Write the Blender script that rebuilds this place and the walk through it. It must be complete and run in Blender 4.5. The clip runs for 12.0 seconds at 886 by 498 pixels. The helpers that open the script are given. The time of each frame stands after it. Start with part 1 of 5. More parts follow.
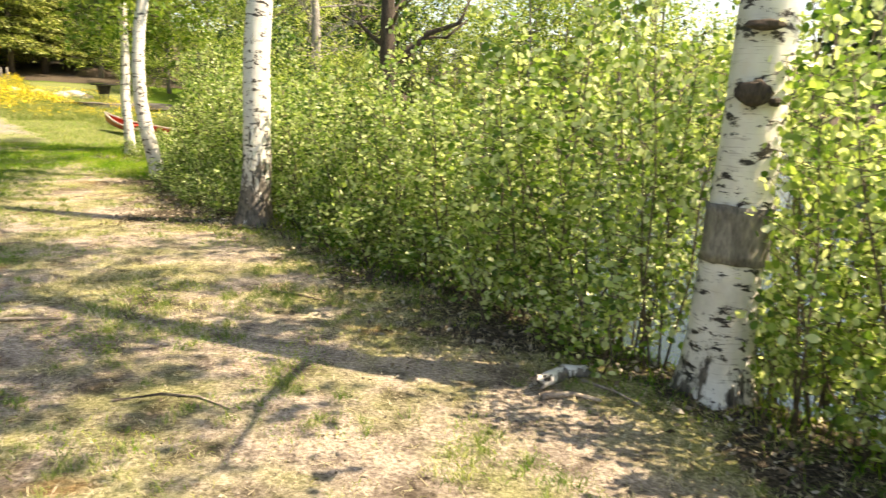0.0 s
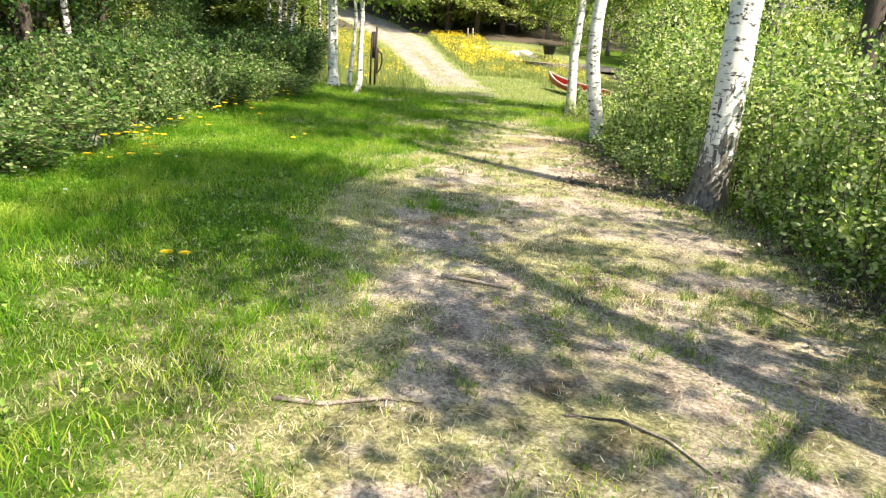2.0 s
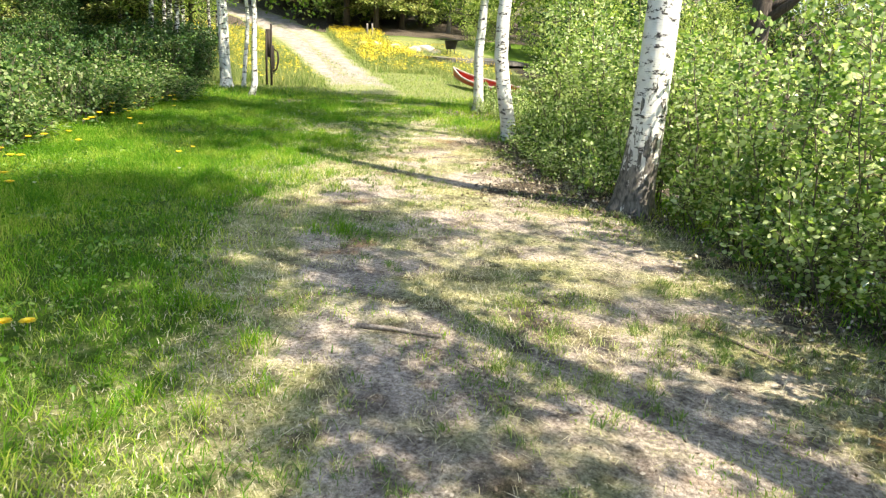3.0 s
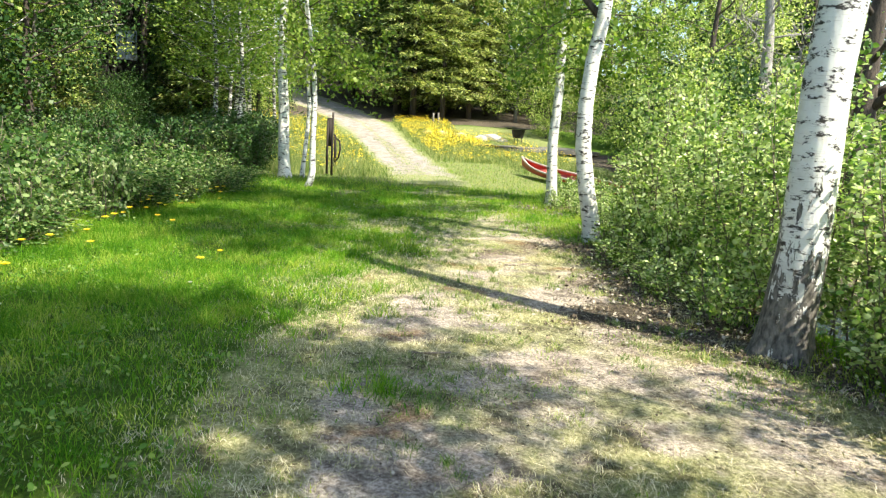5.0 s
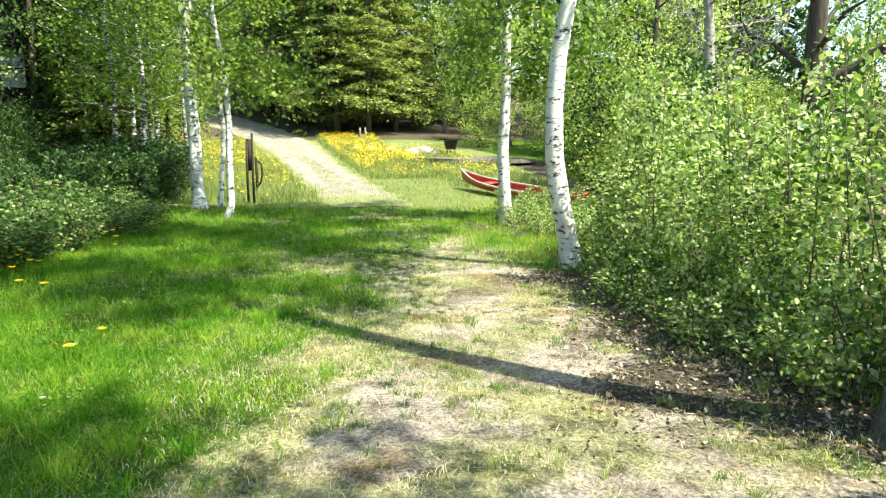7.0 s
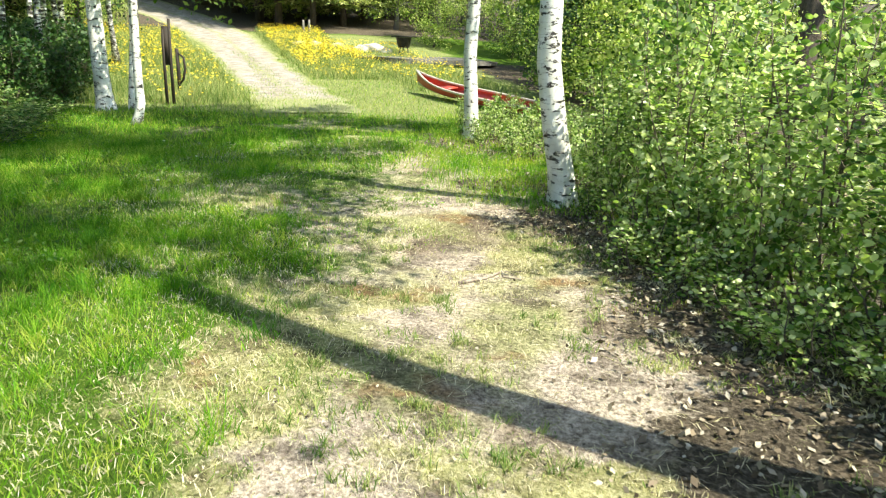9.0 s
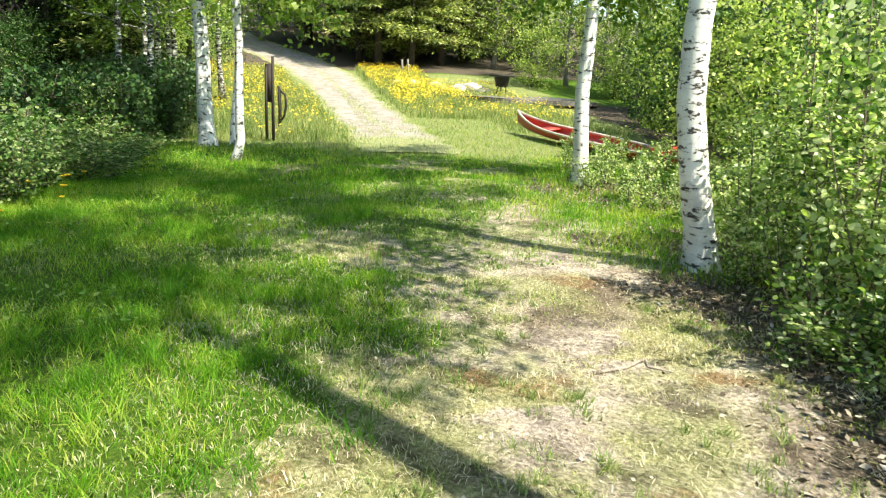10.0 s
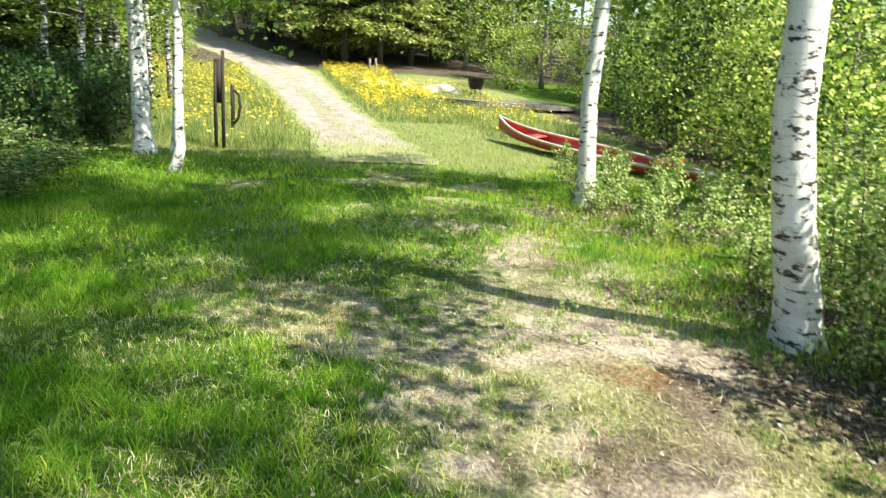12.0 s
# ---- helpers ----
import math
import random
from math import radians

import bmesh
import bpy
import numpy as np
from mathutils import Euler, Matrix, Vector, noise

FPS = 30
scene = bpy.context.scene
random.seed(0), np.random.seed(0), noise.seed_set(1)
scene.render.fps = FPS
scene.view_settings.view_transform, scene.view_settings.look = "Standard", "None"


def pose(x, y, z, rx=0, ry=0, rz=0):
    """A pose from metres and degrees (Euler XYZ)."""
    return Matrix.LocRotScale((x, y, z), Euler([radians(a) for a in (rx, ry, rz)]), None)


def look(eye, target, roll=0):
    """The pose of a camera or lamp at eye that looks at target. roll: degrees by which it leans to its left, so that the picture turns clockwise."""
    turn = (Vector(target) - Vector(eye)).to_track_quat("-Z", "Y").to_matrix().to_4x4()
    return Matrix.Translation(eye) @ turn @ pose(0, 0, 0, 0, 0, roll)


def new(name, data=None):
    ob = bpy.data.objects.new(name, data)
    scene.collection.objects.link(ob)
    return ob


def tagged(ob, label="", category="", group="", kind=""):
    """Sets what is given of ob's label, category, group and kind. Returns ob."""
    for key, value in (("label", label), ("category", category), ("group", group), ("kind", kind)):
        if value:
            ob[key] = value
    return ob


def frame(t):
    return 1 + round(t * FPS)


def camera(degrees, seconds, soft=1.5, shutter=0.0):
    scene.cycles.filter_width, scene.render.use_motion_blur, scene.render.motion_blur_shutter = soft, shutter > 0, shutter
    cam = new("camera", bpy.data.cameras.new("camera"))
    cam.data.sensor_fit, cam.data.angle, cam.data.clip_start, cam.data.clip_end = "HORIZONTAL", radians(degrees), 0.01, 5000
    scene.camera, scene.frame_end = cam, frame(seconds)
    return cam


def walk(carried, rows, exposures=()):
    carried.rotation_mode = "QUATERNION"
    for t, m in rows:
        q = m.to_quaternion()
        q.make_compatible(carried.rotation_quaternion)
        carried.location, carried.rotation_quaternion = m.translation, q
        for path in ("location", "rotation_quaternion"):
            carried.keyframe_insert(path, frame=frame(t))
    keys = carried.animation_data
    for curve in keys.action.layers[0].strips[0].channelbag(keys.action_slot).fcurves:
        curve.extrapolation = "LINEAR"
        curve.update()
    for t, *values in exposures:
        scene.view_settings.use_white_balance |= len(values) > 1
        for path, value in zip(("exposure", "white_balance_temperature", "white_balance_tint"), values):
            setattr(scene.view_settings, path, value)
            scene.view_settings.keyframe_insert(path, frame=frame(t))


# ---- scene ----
cam = camera(64.8, 12.0, soft=1.2, shutter=0.2)
METRES, EYE, TILT, LEAN, TURN = 9.9, 1.5, 0.0, 0.0, 0.0
ROWS = [
    (0.0, 0.0, 0.0, 0.0, 0.45, -11.7, -2.16),
    (0.5, -0.0189, 0.0129, -0.0009, 11.99, -11.56, -2.16),
    (1.0, -0.0378, 0.0202, -0.0055, 22.0, -13.46, -3.14),
    (1.5, -0.0508, 0.044, -0.0051, 27.46, -13.18, -2.79),
    (2.0, -0.0684, 0.0746, -0.0073, 33.71, -16.24, -3.92),
    (2.5, -0.0904, 0.1035, -0.0075, 32.88, -16.29, -4.53),
    (3.0, -0.1095, 0.1344, -0.0019, 25.82, -16.19, -3.02),
    (3.5, -0.1228, 0.1714, -0.0069, 26.86, -14.44, -4.1),
    (5.5, -0.2247, 0.3195, 0.0007, 31.69, -9.01, -2.34),
    (6.0, -0.2522, 0.3551, 0.0042, 29.97, -9.39, -0.58),
    (6.5, -0.2784, 0.3899, 0.0027, 29.0, -7.71, -0.74),
    (7.0, -0.3082, 0.4255, -0.0014, 24.88, -8.34, 0.25),
    (9.0, -0.3986, 0.5997, -0.0045, 20.95, -16.17, -1.67),
    (9.5, -0.4246, 0.6389, -0.0051, 29.86, -15.24, -3.96),
    (10.0, -0.4504, 0.6641, -0.0061, 28.33, -13.37, -2.13),
    (10.5, -0.4745, 0.6957, -0.0075, 30.64, -12.88, -2.54),
    (11.0, -0.4992, 0.7327, -0.0074, 30.29, -14.34, -2.97),
    (11.5, -0.5264, 0.7712, -0.0095, 21.79, -15.94, -0.98),
    (12.0, -0.5518, 0.8142, -0.0077, 25.63, -13.14, -2.9),
]
walk(cam, [(t, pose(0, 0, EYE, TILT, LEAN, TURN) @ pose(METRES * x, METRES * y, METRES * z, 90 + pitch, roll, yaw)) for t, x, y, z, yaw, pitch, roll in ROWS],
     [(0.0, 1.27, 8900, 15), (0.7, 1.28, 8400, 12), (1.5, 1.29, 7700, 10), (2.5, 1.35, 7150, 11), (3.5, 1.37, 7100, 9), (5.5, 1.25, 6750, 4), (7.0, 1.34, 6800, -2), (9.5, 1.28, 6850, 2), (12.0, 1.3, 6800, 5)])


# ---- light ----
SUN_EL, SUN_AZ = radians(53), radians(95)      # azimuth clockwise from +y
sun_way = Vector((math.sin(SUN_AZ) * math.cos(SUN_EL), math.cos(SUN_AZ) * math.cos(SUN_EL), math.sin(SUN_EL)))
world = bpy.data.worlds.new("sky")
scene.world = world
world.use_nodes = True
wn = world.node_tree
sky = wn.nodes.new("ShaderNodeTexSky")
sky.sky_type, sky.sun_disc = "NISHITA", False
sky.sun_elevation, sky.sun_rotation = SUN_EL, SUN_AZ
wn.links.new(sky.outputs[0], wn.nodes["Background"].inputs[0])
wn.nodes["Background"].inputs[1].default_value = 0.14
sun = new("sun", bpy.data.lights.new("sun", "SUN"))
sun.data.energy, sun.data.angle, sun.data.color = 5.0, radians(0.53), (1.0, 0.93, 0.80)
sun.matrix_world = look(sun_way * 50, (0, 0, 0))


# ---- materials ----
def shader(name):
    m = bpy.data.materials.new(name)
    m.use_nodes = True
    t = m.node_tree
    return m, t, t.nodes["Principled BSDF"]


def node(t, kind, **inputs):
    n = t.nodes.new("ShaderNode" + kind)
    for k, v in inputs.items():
        key = int(k[1:]) if k[0] == "i" and k[1:].isdigit() else k
        if isinstance(v, bpy.types.NodeSocket):
            t.links.new(v, n.inputs[key])
        else:
            n.inputs[key].default_value = v
    return n


def ramp(t, fac, *stops):
    n = t.nodes.new("ShaderNodeValToRGB")
    e = n.color_ramp.elements
    while len(e) < len(stops):
        e.new(0.5)
    for el, (p, c) in zip(e, stops):
        el.position, el.color = p, (*c, 1) if len(c) == 3 else c
    t.links.new(fac, n.inputs[0])
    return n.outputs[0]


def mix(t, fac, a, b, blend="MIX"):
    n = t.nodes.new("ShaderNodeMix")
    n.data_type, n.blend_type = "RGBA", blend
    for s, v in ((n.inputs[0], fac), (n.inputs[6], a), (n.inputs[7], b)):
        if isinstance(v, bpy.types.NodeSocket):
            t.links.new(v, s)
        else:
            s.default_value = v if isinstance(v, (int, float)) else (*v, 1)
    return n.outputs[2]


def coords(t, scale=(1, 1, 1), kind="Object"):
    c = t.nodes.new("ShaderNodeTexCoord")
    return node(t, "Mapping", Vector=c.outputs[kind], Scale=scale).outputs[0]


def noise_tex(t, vec, scale, detail=4, rough=0.55):
    n = node(t, "TexNoise", Vector=vec, Scale=scale, Detail=detail, Roughness=rough)
    return n.outputs[0]


def bump(t, p, height, strength=0.4, distance=0.02):
    n = node(t, "Bump", Height=height, Strength=strength, Distance=distance)
    t.links.new(n.outputs[0], p.inputs["Normal"])


def leaf_material(name, stops, translucent=0.4, rough=0.5, brighter=1.5, patches=0.0):
    m, t, p = shader(name)
    g = t.nodes.new("ShaderNodeNewGeometry")
    o = t.nodes.new("ShaderNodeObjectInfo")
    shift = node(t, "Math", i0=o.outputs["Random"], i1=0.25)
    shift.operation = "MULTIPLY"
    add = node(t, "Math", i0=g.outputs["Random Per Island"], i1=shift.outputs[0])
    add.operation = "ADD"
    if patches:                 # broad drifts of lighter and darker growth
        drift = node(t, "MapRange", i0=noise_tex(t, coords(t), 1.4, 4, 0.6), i1=0.35, i2=0.65, i3=-patches, i4=patches)
        both = node(t, "Math", i0=add.outputs[0], i1=drift.outputs[0])
        both.operation, both.use_clamp = "ADD", True
        add = both
    col = ramp(t, add.outputs[0], *stops)
    t.links.new(col, p.inputs["Base Color"])
    p.inputs["Roughness"].default_value = rough
    p.inputs["Specular IOR Level"].default_value = 0.35
    glow = mix(t, 1.0, col, (brighter * 0.99, brighter * 1.01, brighter * 0.64), "MULTIPLY")
    tr = node(t, "BsdfTranslucent", Color=glow)
    ms = node(t, "MixShader", i0=translucent, i1=p.outputs[0], i2=tr.outputs[0])
    t.links.new(ms.outputs[0], t.nodes["Material Output"].inputs[0])
    return m


def plain_material(name, dark, light, scale=6.0, rough=0.8, stretch=(1, 1, 1), strength=0.3, metal=0.0, distance=0.01):
    m, t, p = shader(name)
    v = coords(t, stretch)
    a = noise_tex(t, v, scale, 6)
    b = noise_tex(t, v, scale * 7, 3)
    s = node(t, "Math", i0=a, i1=b)
    s.operation = "MULTIPLY"
    t.links.new(ramp(t, s.outputs[0], (0.12, dark), (0.42, light)), p.inputs["Base Color"])
    p.inputs["Roughness"].default_value, p.inputs["Metallic"].default_value = rough, metal
    bump(t, p, s.outputs[0], strength, distance)
    return m


def birch_bark(name, marks=0.545, foot_gain=2.5, foot_level=0.95):
    m, t, p = shader(name)
    v = coords(t)
    wide = noise_tex(t, coords(t, (3.4, 3.4, 8)), 2.3, 7, 0.72)
    fine = noise_tex(t, coords(t, (5, 5, 60)), 1.6, 3, 0.5)
    patch = noise_tex(t, v, 2.2, 5, 0.65)
    white = ramp(t, patch, (0.3, (0.52, 0.50, 0.47)), (0.55, (0.78, 0.77, 0.74)), (0.75, (0.70, 0.62, 0.52)))
    lines = ramp(t, fine, (0.60, (0, 0, 0)), (0.68, (1, 1, 1)))
    half = node(t, "Math", i0=lines, i1=0.45)
    half.operation = "MULTIPLY"
    col = mix(t, half.outputs[0], white, (0.33, 0.29, 0.26))
    scars = ramp(t, wide, (marks, (0, 0, 0)), (marks + 0.035, (1, 1, 1)))
    col = mix(t, scars, col, (0.035, 0.03, 0.028))
    # rough black bark near the root, with an uneven upper edge
    z = node(t, "SeparateXYZ", Vector=v).outputs[2]
    crack = noise_tex(t, coords(t, (9, 9, 3)), 1.3, 5, 0.7)
    h = node(t, "Math", i0=crack, i1=foot_gain)
    h.operation = "MULTIPLY"
    shift = node(t, "Math", i0=z, i1=foot_level - 0.5)
    foot = node(t, "Math", i0=h.outputs[0], i1=shift.outputs[0])
    foot.operation = "SUBTRACT"
    cover = ramp(t, foot.outputs[0], (0.42, (0, 0, 0)), (0.5, (1, 1, 1)))
    rough_bark = ramp(t, noise_tex(t, coords(t, (20, 20, 7)), 2, 4), (0.35, (0.03, 0.028, 0.025)), (0.65, (0.20, 0.18, 0.16)))
    col = mix(t, cover, col, rough_bark)
    t.links.new(col, p.inputs["Base Color"])
    p.inputs["Roughness"].default_value = 0.6
    both = node(t, "Math", i0=scars, i1=crack)
    both.operation = "ADD"
    bump(t, p, both.outputs[0], 0.5, 0.015)
    return m


# palest stop paints whitish glints on leaves, darkest the shaded gaps between them
SAPLING = leaf_material("sapling_leaf", [(0.0, (0.018, 0.06, 0.012)), (0.35, (0.105, 0.20, 0.038)), (0.74, (0.32, 0.42, 0.125)), (1.0, (0.60, 0.66, 0.42))], 0.47, 0.28, 1.65)
PALEWEED = leaf_material("pale_weed_leaf", [(0.0, (0.025, 0.075, 0.015)), (0.5, (0.085, 0.165, 0.04)), (0.85, (0.19, 0.28, 0.085)), (1.0, (0.40, 0.46, 0.24))], 0.4, 0.45, 1.4)
BIRCHLEAF = leaf_material("birch_leaf", [(0.0, (0.045, 0.115, 0.014)), (0.5, (0.115, 0.21, 0.028)), (1.0, (0.28, 0.36, 0.08))], 0.45)
SHRUB = leaf_material("shrub_leaf", [(0.0, (0.016, 0.055, 0.01)), (0.45, (0.05, 0.125, 0.022)), (0.8, (0.11, 0.20, 0.04)), (1.0, (0.29, 0.36, 0.14))], 0.36, 0.6)
# dark green, lowered further so the colour carries the wood's shade
DEEPLEAF = leaf_material("deep_green_shaded_leaf", [(0.0, (0.014, 0.045, 0.01)), (0.6, (0.027, 0.078, 0.015)), (1.0, (0.075, 0.14, 0.03))], 0.16)
# end stops widened to paint in bright leaf specks and dark gaps
BROADLEAF = leaf_material("broad_leaf", [(0.0, (0.035, 0.085, 0.012)), (0.4, (0.13, 0.22, 0.035)), (0.75, (0.33, 0.43, 0.10)), (1.0, (0.62, 0.66, 0.3))], 0.5)
NEEDLE = leaf_material("spruce_needles", [(0.0, (0.025, 0.055, 0.016)), (0.45, (0.10, 0.155, 0.035)), (0.75, (0.28, 0.34, 0.09)), (1.0, (0.55, 0.57, 0.26))], 0.35)
LUSH = leaf_material("lush_grass_blade", [(0.0, (0.045, 0.155, 0.006)), (0.5, (0.118, 0.27, 0.014)), (0.9, (0.22, 0.37, 0.03)), (1.0, (0.36, 0.42, 0.08))], 0.48, 0.75, 1.85, 0.4)
MEADOW = leaf_material("pale_meadow_blade", [(0.0, (0.08, 0.155, 0.03)), (0.5, (0.17, 0.25, 0.065)), (1.0, (0.42, 0.43, 0.2))], 0.38, patches=0.3)
WEED = leaf_material("lawn_weed_leaf", [(0.0, (0.05, 0.14, 0.012)), (0.5, (0.12, 0.25, 0.03)), (1.0, (0.33, 0.42, 0.12))], 0.4)
STRAW = leaf_material("dry_grass_blade", [(0.0, (0.13, 0.20, 0.04)), (0.3, (0.30, 0.30, 0.13)), (0.6, (0.53, 0.48, 0.31)), (1.0, (0.72, 0.66, 0.52))], 0.3, patches=0.25)
LITTER = leaf_material("fallen_leaf", [(0.0, (0.035, 0.026, 0.018)), (0.45, (0.12, 0.09, 0.06)), (0.75, (0.23, 0.18, 0.125)), (1.0, (0.45, 0.40, 0.33))], 0.1)
YELLOW = leaf_material("yellow_petal", [(0.0, (0.78, 0.54, 0.02)), (1.0, (0.88, 0.72, 0.08))], 0.25)
PALEPETAL = leaf_material("pale_petal", [(0.0, (0.75, 0.75, 0.6)), (1.0, (0.8, 0.8, 0.75))], 0.25)
BARK = birch_bark("birch_bark", 0.545, 1.7, 0.8)
BARK_YOUNG = birch_bark("young_birch_bark", 0.54, 1.5, 0.8)
BARK_PALE = birch_bark("pale_birch_bark", 0.55, 1.1, 0.62)
BARK_FOREST = birch_bark("forest_birch_bark", 0.47, 2.5, 0.8)
BARK_OLD = birch_bark("old_birch_bark", 0.55, 5.0, 1.75)
DARKBARK = plain_material("dark_bark", (0.02, 0.017, 0.014), (0.13, 0.10, 0.08), 5, 0.9, (3, 3, 0.6), 0.8, 0, 0.03)
GREYBARK = plain_material("grey_bark", (0.07, 0.065, 0.06), (0.34, 0.32, 0.29), 5, 0.9, (3, 3, 0.6), 0.6, 0, 0.02)
DEADWOOD = plain_material("bleached_dead_wood", (0.16, 0.15, 0.14), (0.55, 0.53, 0.50), 5, 0.9, (3, 3, 0.6), 0.6, 0, 0.02)
STEM = plain_material("sapling_stem", (0.05, 0.04, 0.03), (0.2, 0.16, 0.12), 9, 0.8)
TWIG = plain_material("dry_twig", (0.12, 0.09, 0.07), (0.5, 0.43, 0.36), 12, 0.85)
STONE = plain_material("field_stone", (0.12, 0.12, 0.115), (0.42, 0.41, 0.39), 5, 0.85, strength=0.5)
PATCHGREY = plain_material("patch_grey", (0.05, 0.047, 0.044), (0.22, 0.205, 0.19), 3, 0.85, strength=0.6)
PALESTONE = plain_material("pale_stone", (0.25, 0.24, 0.22), (0.55, 0.53, 0.49), 5, 0.85, strength=0.5)
POSTWOOD = plain_material("weathered_post", (0.01, 0.008, 0.007), (0.045, 0.032, 0.024), 6, 0.8, (6, 6, 0.8))
REDPAINT = plain_material("faded_red_paint", (0.30, 0.03, 0.02), (0.55, 0.07, 0.045), 3, 0.45, strength=0.1)
PALEPAINT = plain_material("worn_white_paint", (0.42, 0.36, 0.30), (0.72, 0.66, 0.58), 5, 0.5, strength=0.1)
IRON = plain_material("sooty_iron", (0.012, 0.012, 0.012), (0.06, 0.055, 0.05), 8, 0.6, metal=0.6)
# brown boards taken almost to black, tree shade included in the colour
HOUSEWOOD = plain_material("shaded_brown_board", (0.006, 0.0055, 0.005), (0.018, 0.015, 0.012), 3, 0.8, (8, 8, 0.5))
# the sky's reflection is painted in as a blue base colour
PANE, _pt, _pp = shader("window_glass")
_pp.inputs["Base Color"].default_value = (0.10, 0.17, 0.24, 1)
_pp.inputs["Roughness"].default_value, _pp.inputs["Specular IOR Level"].default_value = 0.16, 0.6
ROOFING = plain_material("dark_roofing", (0.03, 0.03, 0.03), (0.09, 0.085, 0.08), 3, 0.85)


def ground_material():
    m, t, p = shader("ground_cover")
    v = coords(t)

    def att(name):
        a = t.nodes.new("ShaderNodeAttribute")
        a.attribute_name = name
        return a.outputs["Fac"]

    big, mid, fine = noise_tex(t, v, 1.1, 5, 0.6), noise_tex(t, v, 7, 6, 0.7), noise_tex(t, v, 42, 6, 0.8)
    soil = ramp(t, fine, (0.36, (0.125, 0.10, 0.08)), (0.5, (0.375, 0.32, 0.275)), (0.66, (0.68, 0.61, 0.54)))
    straw = ramp(t, fine, (0.34, (0.10, 0.10, 0.04)), (0.5, (0.30, 0.29, 0.145)), (0.68, (0.58, 0.54, 0.36)))
    green = ramp(t, fine, (0.32, (0.025, 0.055, 0.006)), (0.55, (0.08, 0.15, 0.014)), (0.75, (0.2, 0.25, 0.05)))
    brown = ramp(t, fine, (0.35, (0.02, 0.016, 0.011)), (0.52, (0.09, 0.073, 0.055)), (0.7, (0.30, 0.255, 0.20)))
    mud = ramp(t, fine, (0.35, (0.035, 0.026, 0.018)), (0.55, (0.14, 0.105, 0.072)), (0.7, (0.34, 0.28, 0.21)))
    pale = ramp(t, fine, (0.34, (0.07, 0.10, 0.025)), (0.5, (0.18, 0.215, 0.07)), (0.68, (0.38, 0.38, 0.19)))

    def edge(a, n, lo, hi):
        s = node(t, "Math", i0=a, i1=n)
        s.operation = "ADD"
        return ramp(t, s.outputs[0], (lo, (0, 0, 0)), (hi, (1, 1, 1)))

    worn = edge(att("worn"), mid, 0.80, 1.0)
    col = mix(t, worn, straw, soil)
    damp = noise_tex(t, coords(t, (1.0, 1.0, 1.0)), 0.75, 4, 0.6)
    col = mix(t, ramp(t, damp, (0.52, (0, 0, 0)), (0.66, (0.85, 0.85, 0.85))), col, mud)
    patch = ramp(t, big, (0.47, (0, 0, 0)), (0.60, (0.75, 0.75, 0.75)))
    sparse = ramp(t, fine, (0.34, (0.07, 0.08, 0.03)), (0.5, (0.225, 0.24, 0.095)), (0.68, (0.47, 0.46, 0.25)))
    col = mix(t, patch, col, sparse)
    mat = ramp(t, noise_tex(t, v, 3.4, 6, 0.68), (0.38, (0.5, 0.48, 0.46)), (0.48, (1.05, 1.04, 1.02)), (0.60, (1.4, 1.38, 1.33)))
    col = mix(t, 1.0, col, mat, "MULTIPLY")
    rust = ramp(t, noise_tex(t, coords(t, (0.9, 1.2, 1)), 1.25, 5, 0.62), (0.60, (0, 0, 0)), (0.68, (0.75, 0.75, 0.75)))
    col = mix(t, rust, col, ramp(t, fine, (0.36, (0.09, 0.045, 0.02)), (0.66, (0.42, 0.25, 0.12))))
    col = mix(t, edge(att("lush"), mid, 0.75, 1.05), col, green)
    col = mix(t, edge(att("meadow"), mid, 0.75, 1.05), col, pale)
    col = mix(t, edge(att("litter"), mid, 0.85, 1.05), col, brown)
    t.links.new(col, p.inputs["Base Color"])
    p.inputs["Roughness"].default_value = 0.95
    p.inputs["Specular IOR Level"].default_value = 0.15
    s = node(t, "Math", i0=fine, i1=mid)
    s.operation = "ADD"
    bump(t, p, s.outputs[0], 0.9, 0.035)
    return m


def gravel_material():
    m, t, p = shader("pale_gravel")
    v = coords(t)
    fine, big = noise_tex(t, v, 45, 5, 0.7), noise_tex(t, v, 0.9, 5, 0.6)
    pale = ramp(t, fine, (0.34, (0.17, 0.15, 0.135)), (0.62, (0.47, 0.435, 0.40)))
    dusty = ramp(t, noise_tex(t, v, 3.2, 5, 0.65), (0.40, (0.62, 0.58, 0.52)), (0.62, (1.0, 1.0, 1.0)))
    col = mix(t, 1.0, pale, dusty, "MULTIPLY")
    col = mix(t, ramp(t, big, (0.52, (0, 0, 0)), (0.70, (0.5, 0.5, 0.5))), col, (0.24, 0.22, 0.13))
    a = t.nodes.new("ShaderNodeAttribute")
    a.attribute_name = "overgrown"
    thin = node(t, "Math", i0=a.outputs["Fac"], i1=noise_tex(t, v, 4.5, 6, 0.7))
    thin.operation = "ADD"
    turf = ramp(t, fine, (0.34, (0.09, 0.115, 0.035)), (0.5, (0.22, 0.235, 0.095)), (0.68, (0.42, 0.41, 0.24)))
    col = mix(t, ramp(t, thin.outputs[0], (0.72, (0, 0, 0)), (1.15, (1, 1, 1))), col, turf)
    t.links.new(col, p.inputs["Base Color"])
    p.inputs["Roughness"].default_value = 0.95
    bump(t, p, fine, 0.5, 0.02)
    return m


def water_material():
    m, t, p = shader("lake_water")
    p.inputs["Base Color"].default_value = (0.02, 0.035, 0.04, 1)
    p.inputs["Roughness"].default_value = 0.06
    p.inputs["IOR"].default_value = 1.33
    bump(t, p, noise_tex(t, coords(t, (1, 2.2, 1)), 5, 3), 0.25, 0.03)
    return m


